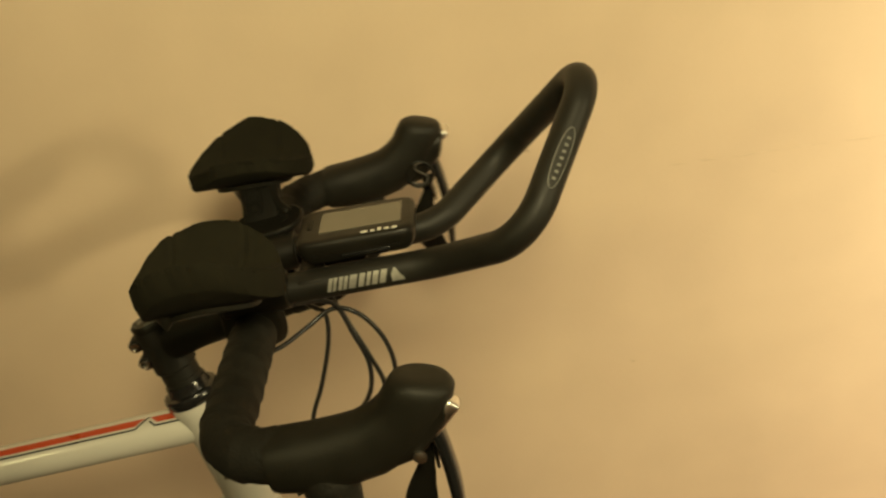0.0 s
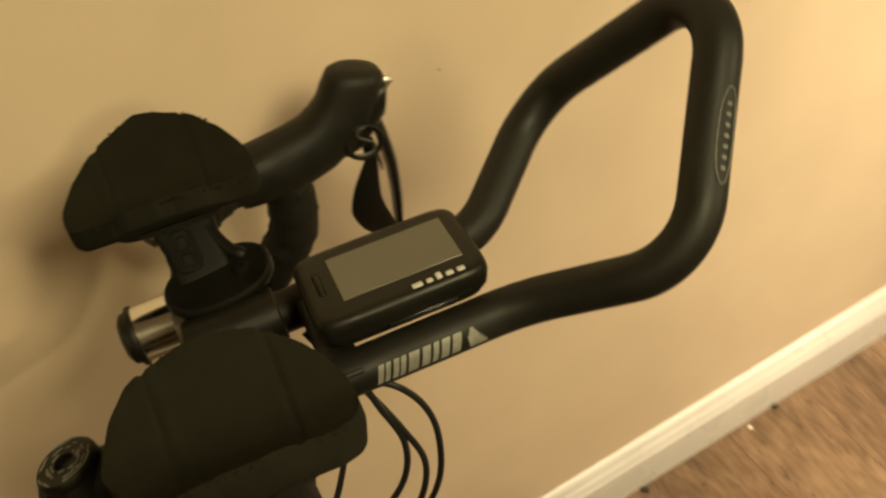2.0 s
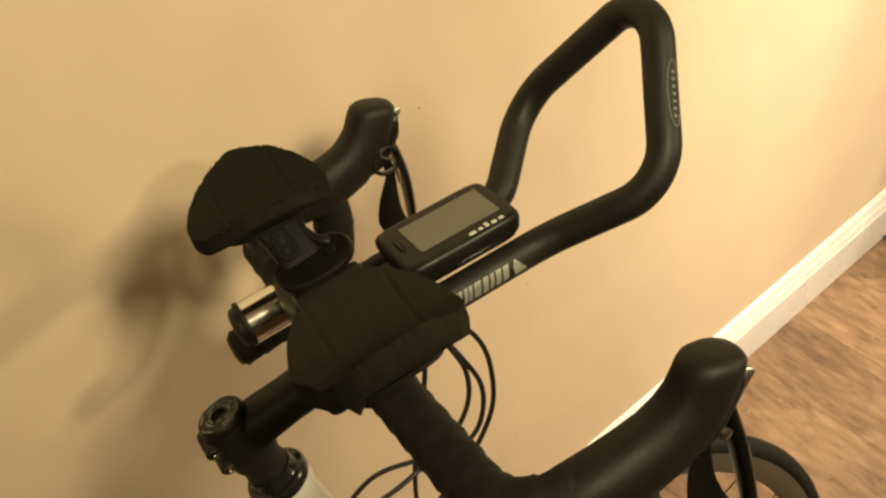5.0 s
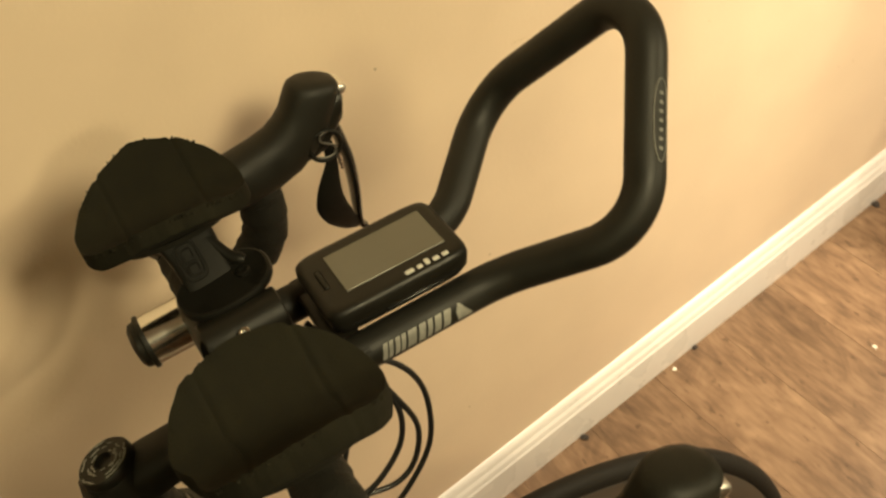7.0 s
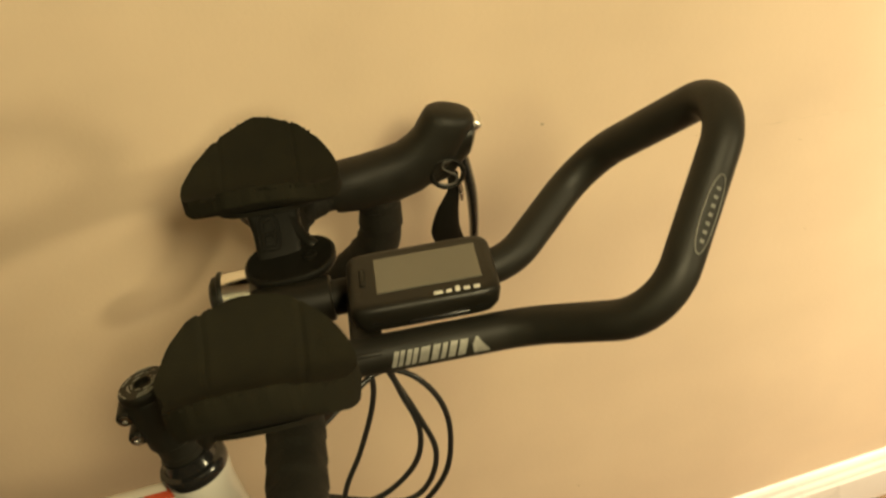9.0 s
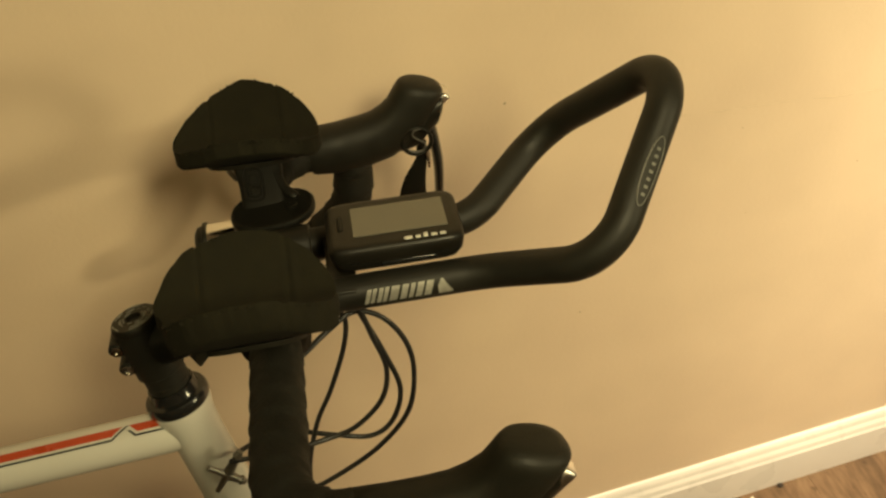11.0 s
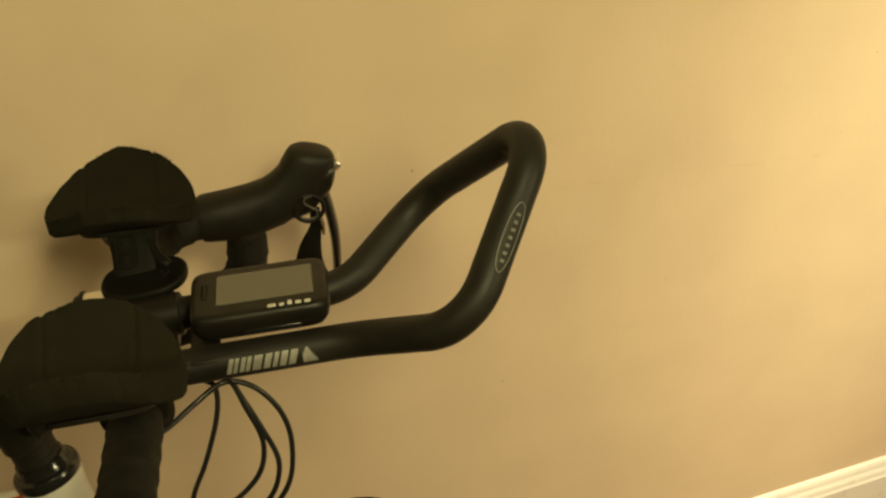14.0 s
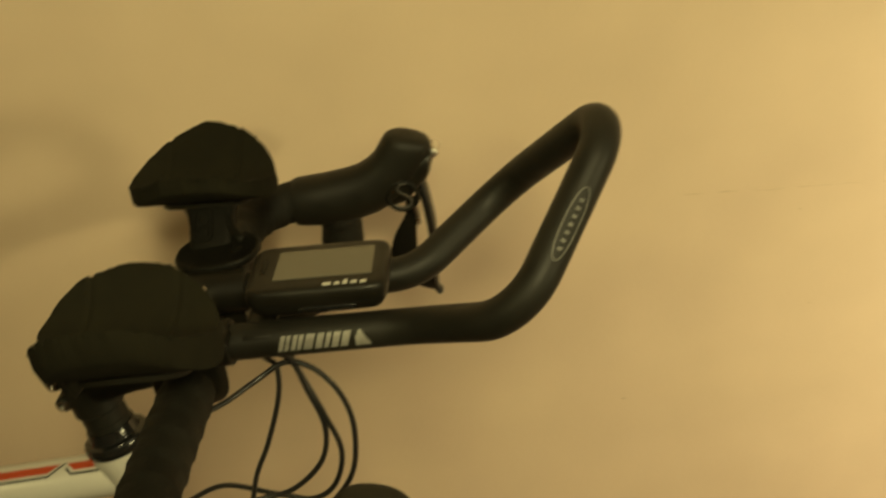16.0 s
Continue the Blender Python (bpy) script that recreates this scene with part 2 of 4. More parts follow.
def fillet(points, radii, steps=8):
    """A polyline with rounded corners."""
    pts = [Vector(p) for p in points]
    out = [pts[0]]
    for i in range(1, len(pts) - 1):
        r = radii[i - 1]
        a, b = (pts[i - 1] - pts[i]), (pts[i + 1] - pts[i])
        la, lb = a.length, b.length
        a.normalize(), b.normalize()
        ang = a.angle(b)
        d = min(r / math.tan(ang / 2), la * 0.49, lb * 0.49)
        r = d * math.tan(ang / 2)
        mid = (a + b).normalized()
        c = pts[i] + mid * (r / math.sin(ang / 2))
        p0, p1 = pts[i] + a * d - c, pts[i] + b * d - c
        sweep = p0.angle(p1)
        axis = p0.cross(p1).normalized()
        for k in range(steps + 1):
            out.append(c + Matrix.Rotation(sweep * k / steps, 3, axis) @ p0)
    out.append(pts[-1])
    return out


def smooth_line(points, per=8):
    """A Catmull-Rom curve through the points."""
    p = [Vector(q) for q in points]
    p = [p[0] * 2 - p[1]] + p + [p[-1] * 2 - p[-2]]
    out = []
    for i in range(1, len(p) - 2):
        for k in range(per):
            t = k / per
            out.append(0.5 * ((2 * p[i]) + (p[i + 1] - p[i - 1]) * t + (2 * p[i - 1] - 5 * p[i] + 4 * p[i + 1] - p[i + 2]) * t * t
                              + (3 * p[i] - p[i - 1] - 3 * p[i + 1] + p[i + 2]) * t ** 3))
    out.append(p[-2])
    return out


def loft(bm, rings, caps=True):
    """Joins rings of equal count into a skin."""
    rows = [[bm.verts.new(v) for v in ring] for ring in rings]
    n = len(rows[0])
    for a, b in zip(rows, rows[1:]):
        for i in range(n):
            bm.faces.new((a[i], a[(i + 1) % n], b[(i + 1) % n], b[i]))
    if caps:
        bm.faces.new(rows[0][::-1])
        bm.faces.new(rows[-1])
    return rows


def tube(bm, path, radius, segs=20, up=(0, 0, 1), flat=1.0, caps=True):
    """Sweeps a round (or flattened) section along a path. radius: a number or one a point."""
    path = [Vector(p) for p in path]
    n = len(path)
    rad = radius if isinstance(radius, (list, tuple)) else [radius] * n
    rings = []
    side = None
    for i in range(n):
        t = (path[min(i + 1, n - 1)] - path[max(i - 1, 0)]).normalized()
        if side is None:
            side = t.cross(Vector(up))
            if side.length < 1e-4:
                side = t.cross(Vector((0, 1, 0)))
        side = (side - t * side.dot(t)).normalized()
        other = side.cross(t)
        rings.append([path[i] + (side * math.cos(a) + other * math.sin(a) * flat) * rad[i] for a in [2 * math.pi * k / segs for k in range(segs)]])
    return loft(bm, rings, caps)


def disc_stack(bm, origin, axis, profile, segs=32):
    """Turns a profile of (height, radius) round an axis."""
    axis = Vector(axis).normalized()
    side = axis.orthogonal().normalized()
    other = axis.cross(side)
    rings = [[Vector(origin) + axis * h + (side * math.cos(a) + other * math.sin(a)) * r for a in [2 * math.pi * k / segs for k in range(segs)]] for h, r in profile]
    return loft(bm, rings)


def tube_patch(bm, a, b, radius, facing, s0, s1, w0, w1, lift=0.0004, skew=0.0, nx=6, ny=6):
    """A thin curved decal on a straight tube from a to b: s along it in metres, w round it in metres from the facing side."""
    a, b = Vector(a), Vector(b)
    ax = (b - a).normalized()
    fc = Vector(facing)
    fc = (fc - ax * fc.dot(ax)).normalized()
    sd = ax.cross(fc)
    grid = []
    for i in range(nx + 1):
        row = []
        for j in range(ny + 1):
            w = w0 + (w1 - w0) * j / ny
            s = s0 + (s1 - s0) * i / nx + skew * (w - w0)
            th = w / radius
            row.append(bm.verts.new(a + ax * s + (fc * math.cos(th) + sd * math.sin(th)) * (radius + lift)))
        grid.append(row)
    for i in range(nx):
        for j in range(ny):
            bm.faces.new((grid[i][j], grid[i + 1][j], grid[i + 1][j + 1], grid[i][j + 1]))


def ellipse_ring(c, ax, ay, rx, ry, n=24, power=2.0):
    out = []
    for k in range(n):
        a = 2 * math.pi * k / n
        x, y = math.cos(a), math.sin(a)
        out.append(Vector(c) + Vector(ax) * rx * math.copysign(abs(x) ** (2 / power), x) + Vector(ay) * ry * math.copysign(abs(y) ** (2 / power), y))
    return out


# ---------------------------------------------------------------- the room
XW, XE, YS, H = -2.6, 6.4, -3.2, 2.40


def slab(name, lo, hi, mat, label, category):
    bm = bmesh.new()
    box(bm, lo, hi)
    return tagged(part(name, bm, mat, smooth=False), label, category, kind="structure")


wall_north = slab("wall_north", (XW - 0.1, 0.0, -0.05), (XE + 0.1, 0.12, H), WALL, "cream painted plaster wall behind the bicycle", "wall")
slab("wall_south", (XW - 0.1, YS - 0.1, -0.05), (XE + 0.1, YS, H), WALL, "plain cream painted wall", "wall")
slab("wall_west", (XW - 0.1, YS, -0.05), (XW, 0.0, H), WALL, "plain cream painted wall", "wall")
slab("wall_east", (XE, YS, -0.05), (XE + 0.1, 0.0, H), WALL, "plain cream painted wall at the end of the room", "wall")
slab("ceiling", (XW - 0.1, YS - 0.1, H), (XE + 0.1, 0.12, H + 0.1), CEIL, "plain white ceiling", "ceiling")
floor = slab("floor", (XW, YS, -0.05), (XE, 0.0, -0.006), BLACKLINE, "brown wood-effect laminate floor of wide planks", "floor")


def skirting(name, length, m, label):
    """A moulded skirting board: profile of (depth, height) pulled along x."""
    prof = [(0, 0), (0.018, 0), (0.018, 0.0700), (0.0178, 0.0722), (0.0170, 0.0738), (0.0160, 0.0748), (0.0152, 0.0772), (0.0146, 0.0805), (0.0136, 0.0838), (0.0120, 0.0866), (0.0104, 0.0884),
            (0.0096, 0.0898), (0.0090, 0.0925), (0.0078, 0.0965), (0.0058, 0.1000), (0.0030, 0.1028), (0.0, 0.1042)]
    bm = bmesh.new()
    ends = [[bm.verts.new(m @ Vector((x, -d, z))) for d, z in prof] for x in (0, length)]
    for i in range(len(prof) - 1):
        bm.faces.new((ends[0][i], ends[1][i], ends[1][i + 1], ends[0][i + 1]))
    bm.faces.new(ends[0]), bm.faces.new(ends[1])
    ob = part(name, bm, TRIM)
    return tagged(ob, label, "skirting board", kind="structure")


skirting("baseboard", XE - XW, pose(XW, 0, 0), "white gloss moulded skirting board along the cream wall")


# old hairline marks in the plaster
def wall_marks():
    rnd = random.Random(21)
    bm = bmesh.new()
    x = 0.52
    while x < 0.96:
        n = rnd.uniform(0.012, 0.06)
        z0, z1 = (0.815 - (q - 0.514) * 0.139 for q in (x, x + n))
        r = rnd.uniform(0.0002, 0.0005)
        tube(bm, [(x, 0.0, z0), (x + n * 0.5, -0.0002, (z0 + z1) / 2 + rnd.uniform(-0.0012, 0.0012)), (x + n, 0.0, z1)], [0.0002, r, 0.0002], 6)
        x += n + rnd.uniform(0.002, 0.03)
    for k in range(14):
        c = Vector((rnd.uniform(0.25, 1.4), 0.0, rnd.uniform(0.2, 1.15)))
        r = rnd.uniform(0.0008, 0.0018)
        disc_stack(bm, c, (0, -1, 0), [(0, r), (0.0003, r * 0.7)], 8)
    tagged(part("plaster_marks", bm, SCUFF, wall_north), kind="stuff")


wall_marks()

# ---------------------------------------------------------------- the bicycle
# local axes of the steered front end: f ahead, l to the left (the wall), u up
LEFT = Vector((0.126, 0.984, -0.126)).normalized()
AHEAD = Vector((1, -0.128, 0))
AHEAD = (AHEAD - LEFT * AHEAD.dot(LEFT)).normalized()
UP = AHEAD.cross(LEFT)
BAR = Vector((0.07, -0.327, 1.005))
HUB = Vector((0.122, 0.050, -0.671))
WHEEL_R = 0.335
BASE = HUB - Vector((0, 0, WHEEL_R))
turn = Matrix((AHEAD, LEFT, UP)).transposed()
bicycle = new("bicycle")
bicycle.matrix_world = Matrix.Translation(BAR + turn @ BASE) @ turn.to_4x4()
tagged(bicycle, "white and red road bicycle with black aero bars beside a wall", "bicycle")


def bike(name, bm, mat, parent=None, label="", smooth=True):
    bmesh.ops.translate(bm, vec=-BASE, verts=bm.verts[:])
    return part(name, bm, mat, parent or bicycle, label, smooth)


# handlebar, stem, headset
STEER = Vector((-0.100, 0.023, -0.022))
STEER_AXIS = Vector((-0.185, 0.085, 0.978)).normalized()
BAR_U = -0.010

bm = bmesh.new()
tube(bm, [(0, l, BAR_U) for l in (-0.10, -0.03, -0.025, 0.025, 0.03, 0.10)], [0.0130, 0.0135, 0.0159, 0.0159, 0.0135, 0.0130], 24)
bike("handlebar", bm, ANODE)


def stem():
    bm = bmesh.new()
    a = STEER - STEER_AXIS * 0.018
    rings = []
    for k, (s, w, h) in enumerate(((0.0, 0.0170, 0.0180), (0.2, 0.0170, 0.0170), (0.45, 0.0165, 0.0155), (0.75, 0.0175, 0.0160), (0.93, 0.020, 0.0180))):
        c = a.lerp(Vector((0, 0, BAR_U)), s)
        rings.append(ellipse_ring(c, (0, 1, 0), (0, 0, 1), w, h, 20, 2.6))
    loft(bm, rings)
    disc_stack(bm, STEER - STEER_AXIS * 0.042, STEER_AXIS, [(0, 0.0175), (0.001, 0.0188), (0.040, 0.0188), (0.042, 0.0175)], 28)
    for s in (-0.012, -0.030):
        c = STEER + STEER_AXIS * s + Vector((-0.019, 0, 0))
        tube(bm, [c + Vector((0, -0.011, 0)), c + Vector((0, 0.011, 0))], 0.0062, 12)
    disc_stack(bm, (0, -0.022, BAR_U), (0, 1, 0), [(0, 0.0195), (0.001, 0.0205), (0.043, 0.0205), (0.044, 0.0195)], 28)
    return bike("stem", bm, ANODE, label="satin black alloy stem")


stem_ob = stem()
bm = bmesh.new()
disc_stack(bm, STEER, STEER_AXIS, [(0, 0.0185), (0.0045, 0.0185), (0.0065, 0.0170), (0.0068, 0.0062), (0.0035, 0.0058), (0.0035, 0.001)], 32)
bike("stem_cap", bm, PLASTIC, stem_ob, "black top cap with a grey swirled print")
bm = bmesh.new()
rnd = random.Random(5)
cap_turn = Vector((0, 0, 1)).rotation_difference(STEER_AXIS).to_matrix()
for k in range(26):
    r, a0 = rnd.uniform(0.0072, 0.0160), rnd.uniform(0, 6.28)
    span = rnd.uniform(0.25, 0.9)
    line = [STEER + cap_turn @ Vector((math.cos(a0 + span * q / 5) * (r + 0.0006 * math.sin(q * 1.7)), math.sin(a0 + span * q / 5) * r, 0.0069)) for q in range(6)]
    tube(bm, line, 0.00055, 4)
bike("print", bm, DUSTINK, stem_ob, "grey swirls printed on the cap")
for s in (-0.012, -0.030):
    bm = bmesh.new()
    c = STEER + STEER_AXIS * s + Vector((-0.019, -0.0112, 0))
    disc_stack(bm, c, (0, -1, 0), [(0, 0.0042), (0.0022, 0.0042), (0.0025, 0.0036), (0.0025, 0.002), (0.001, 0.0018)], 14)
    bike("bolt", bm, STEEL, stem_ob)
bm = bmesh.new()
disc_stack(bm, STEER - STEER_AXIS * 0.058, STEER_AXIS, [(0, 0.0166), (0.0055, 0.0166), (0.006, 0.0160), (0.0063, 0.0166), (0.0155, 0.0166)], 28)
bike("spacer", bm, ANODE)
bm = bmesh.new()
disc_stack(bm, STEER - STEER_AXIS * 0.076, STEER_AXIS, [(0, 0.0235), (0.002, 0.0248), (0.007, 0.0250), (0.0095, 0.0238), (0.0105, 0.0200), (0.014, 0.0188), (0.0185, 0.0182)], 36)
bike("headset_cup", bm, GLOSS, label="gloss black headset cover")


# taped bar halves with hoods and levers: side is -1 for the near half, 1 for the one at the wall
def bar_half(side):
    def s(p):
        return Vector((p[0], side * p[1], p[2]))

    bm = bmesh.new()
    start, ahead = (0.046, 0.004) if side < 0 else (0.072, 0.0)
    line = fillet([s(p) for p in ((ahead, start, BAR_U), (ahead, 0.207, -0.008), (0.080, 0.215, -0.004 if side > 0 else -0.008), (0.069, 0.222, -0.074), (0.014, 0.232, -0.126), (-0.053, 0.245, -0.139))],
                  (0.050, 0.028, 0.055, 0.050), 9)
    fine = []
    for a, b in zip(line, line[1:]):
        n = max(1, round((b - a).length / 0.0035))
        fine += [a.lerp(b, k / n) for k in range(n)]
    fine.append(line[-1])
    run, rad = 0.0, []
    for i, p in enumerate(fine):
        run += (p - fine[i - 1]).length if i else 0
        wrap = (run / 0.021) % 1.0
        rad.append(0.0173 + 0.0014 * wrap ** 0.8 + (0.0003 if wrap > 0.86 else 0))
    tube(bm, fine, rad, 22)
    tape = bike("bar_tape", bm, TAPE, label="black cork bar tape wound round the drop bar")
    bm = bmesh.new()
    end = s((-0.053, 0.245, -0.139))
    disc_stack(bm, end + Vector((0.004, 0, 0)), (-1, 0, 0), [(0, 0.0150), (0.004, 0.0165), (0.008, 0.0162), (0.0105, 0.013), (0.0112, 0.006)], 22)
    bike("end_plug", bm, PLASTIC, tape)

    # rubber hood: a low body that rises into the horn
    bm = bmesh.new()
    rings = []
    for f, u, w, h, lean in ((0.040, -0.007, 0.0194, 0.0196, 0), (0.044, -0.007, 0.0206, 0.0208, 0), (0.066, -0.008, 0.0204, 0.0228, 2), (0.088, -0.006, 0.0199, 0.0230, 8), (0.105, -0.002, 0.0194, 0.0226, 18),
                             (0.120, 0.0065, 0.0189, 0.0222, 35), (0.1305, 0.0170, 0.0185, 0.0214, 51), (0.1370, 0.0270, 0.0183, 0.0213, 62), (0.1420, 0.0350, 0.0180, 0.0209, 68), (0.1445, 0.0392, 0.0170, 0.0200, 70),
                             (0.1460, 0.0420, 0.0140, 0.0165, 71), (0.1466, 0.0432, 0.0090, 0.0105, 71), (0.1467, 0.0434, 0.0030, 0.0035, 71)):
        q = radians(lean)
        drop = (0.004 + 0.003 * min(1, lean / 60)) if side < 0 else 0.002 * min(1, lean / 60)
        f += 0.0035 * min(1, lean / 60) if side < 0 else 0.0
        rings.append(ellipse_ring((f, side * (0.2125 + (f - 0.046) * 0.055), u - drop), (0, 1, 0), (-math.sin(q), 0, math.cos(q)), w, h, 28, 2.25))
    loft(bm, rings)
    hood = bike("brake_hood", bm, RUBBER, label="black rubber brake hood")
    # lever body under the horn
    bm = bmesh.new()
    rings = []
    for f, u, w, h in ((0.112, -0.010, 0.0145, 0.010), (0.126, -0.006, 0.0155, 0.016), (0.140, 0.000, 0.0150, 0.019), (0.150, 0.009, 0.0145, 0.018), (0.1580, 0.013, 0.0125, 0.014), (0.1610, 0.015, 0.0080, 0.008)):
        rings.append(ellipse_ring((f, side * 0.2185, u), (0, 1, 0), (0.25, 0, 0.97), w, h, 20, 2.8))
    loft(bm, rings)
    bike("lever_body", bm, PLASTIC, hood)
    bm = bmesh.new()
    if side > 0:
        m = Matrix.Translation(s((0.1579, 0.2185, 0.017))) @ Matrix.Rotation(radians(51), 4, "Y")
        box(bm, (-0.0045, -0.0050, -0.0160), (0.0036, 0.0172, 0.0125), 0.0028, m)
    else:
        m = Matrix.Translation(s((0.1425, 0.2185, 0.0048))) @ Matrix.Rotation(radians(45), 4, "Y")
        box(bm, (0.0005, -0.0125, -0.0010), (0.0105, 0.0, 0.0262), 0.0026, m)
    bike("name_plate", bm, PLATE, hood, "polished chrome cover plate")
    # brake blade
    bm = bmesh.new()
    pts = smooth_line([s(p) for p in ((0.148, 0.2190, 0.004), (0.1510, 0.2195, -0.018), (0.1525, 0.2225, -0.045), (0.1510, 0.2270, -0.076), (0.1480, 0.2315, -0.103), (0.1475, 0.2340, -0.118), (0.1512, 0.2345, -0.1255))], 6)
    n = len(pts)
    widths = [0.0105 if k < n * 0.3 else 0.0105 - 0.0035 * min(1, (k / n - 0.3) / 0.4) for k in range(n)]
    widths[-1] *= 0.7
    tube(bm, pts, widths, 14, up=(1, 0, 0), flat=0.45)
    bike("brake_lever", bm, GLOSS, hood, "gloss black brake lever")
    # shift paddle behind the blade
    bm = bmesh.new()
    pts = smooth_line([s(p) for p in ((0.139, 0.2130, -0.014), (0.1370, 0.2125, -0.032), (0.1290, 0.2140, -0.054), (0.1255, 0.2175, -0.074), (0.1300, 0.2225, -0.093), (0.1385, 0.2290, -0.111), (0.1460, 0.2350, -0.122))], 4)
    n = len(pts)
    keys = (0.0045, 0.0050, 0.0100, 0.0130, 0.0122, 0.0078, 0.0030)
    widths = [keys[min(5, k // 4)] + (keys[min(6, k // 4 + 1)] - keys[min(5, k // 4)]) * (k % 4) / 4 for k in range(n - 1)] + [0.003]
    tube(bm, pts, widths, 16, up=(0, 1, 0), flat=0.24)
    bike("shift_paddle", bm, SATIN, hood)
    # bright S-shaped return spring in its black ring
    bm = bmesh.new()
    ring = [s((0.134 + 0.0130 * math.cos(q), 0.2000, -0.007 + 0.0130 * math.sin(q))) for q in [2 * math.pi * k / 28 for k in range(29)]]
    tube(bm, ring, 0.0020, 8, caps=False)
    bike("spring_ring", bm, SATIN, hood)
    bm = bmesh.new()
    wire = smooth_line([s(q) for q in ((0.1390, 0.1990, 0.0050), (0.1325, 0.1985, 0.0040), (0.1310, 0.1985, -0.0010), (0.1365, 0.1985, -0.0060), (0.1410, 0.1985, -0.0100), (0.1390, 0.1985, -0.0160), (0.1320, 0.1990, -0.0170), (0.1260, 0.2000, -0.0150))], 5)
    tube(bm, wire, 0.0010, 7)
    bike("spring", bm, RIM, hood, "bright steel spring")
    bm = bmesh.new()
    tube(bm, [s(q) for q in ((0.142, 0.2060, -0.020), (0.1435, 0.2080, -0.030), (0.1430, 0.2100, -0.041))], [0.0022, 0.0020, 0.0012], 7)
    bike("lever_link", bm, STEEL, hood)
    bm = bmesh.new()
    disc_stack(bm, s((0.137, 0.2330, -0.012)), (0, side, 0), [(0, 0.0042), (0.002, 0.0042), (0.0026, 0.003)], 14)
    bike("pivot_pin", bm, STEEL, hood)


bar_half(-1)
bar_half(1)

# the one-piece aero bar
LOOP = [(-0.012, -0.033, 0.016), (0.155, -0.033, 0.014), (0.225, -0.089, 0.047), (0.2995, -0.006, 0.1415), (0.225, 0.091, 0.047), (0.155, 0.033, 0.014), (-0.012, 0.033, 0.016)]
R_EXT = 0.0121
bm = bmesh.new()
tube(bm, fillet(LOOP, (0.050, 0.042, 0.033, 0.042, 0.050), 14), R_EXT, 28)
aero_bar = bike("aero_bar", bm, ANODE, label="satin black one-piece aero bar")
face = Vector((0, -0.96, 0.22))
x = 0.073
for w, gap in ((0.0030, 0.0010), (0.0026, 0.0016), (0.0030, 0.0010), (0.0028, 0.0016), (0.0056, 0.0018), (0.0044, 0.0016), (0.0030, 0.0016), (0.0044, 0.0016), (0.0048, 0.0010)):
    bm = bmesh.new()
    tube_patch(bm, LOOP[0], LOOP[1], R_EXT, face, x + 0.0108, x + 0.0108 + w, -0.0050, 0.0054, skew=-0.34, nx=3, ny=5)
    bike("letter_bar", bm, SILVERINK, aero_bar, "worn silver bar of lettering")
    x += w + gap
bm = bmesh.new()
for k in range(9):
    s0 = x + 0.0118 + k * 0.0011
    tube_patch(bm, LOOP[0], LOOP[1], R_EXT, face, s0, s0 + 0.0011, -0.0058 + abs(k - 2.5) * 0.0017, 0.0058, nx=1)
bike("emblem", bm, SILVERINK, aero_bar, "silver triangular emblem")
# oval emblem on the rising part
a, b = Vector(LOOP[2]), Vector(LOOP[3])
ax = (b - a).normalized()
fc = Vector((0.30, -0.83, 0.46))
fc = (fc - ax * fc.dot(ax)).normalized()
sd = ax.cross(fc)
bm = bmesh.new()
oval = []
for k in range(37):
    q = 2 * math.pi * k / 36
    th, st = 0.0050 * math.sin(q) / R_EXT, 0.0615 + 0.0235 * math.copysign(abs(math.cos(q)) ** 0.8, math.cos(q))
    oval.append(a + ax * st + (fc * math.cos(th) + sd * math.sin(th)) * (R_EXT + 0.0002))
tube(bm, oval, 0.00045, 5, caps=False)
bike("oval_outline", bm, GREYINK, aero_bar)
for k in range(7):
    bm = bmesh.new()
    tube_patch(bm, a, b, R_EXT, fc, 0.0444 + k * 0.0052, 0.0464 + k * 0.0052, -0.0014, 0.0014, nx=2, ny=3)
    bike("letter_bar", bm, GREYINK, aero_bar, "small grey bar of lettering")


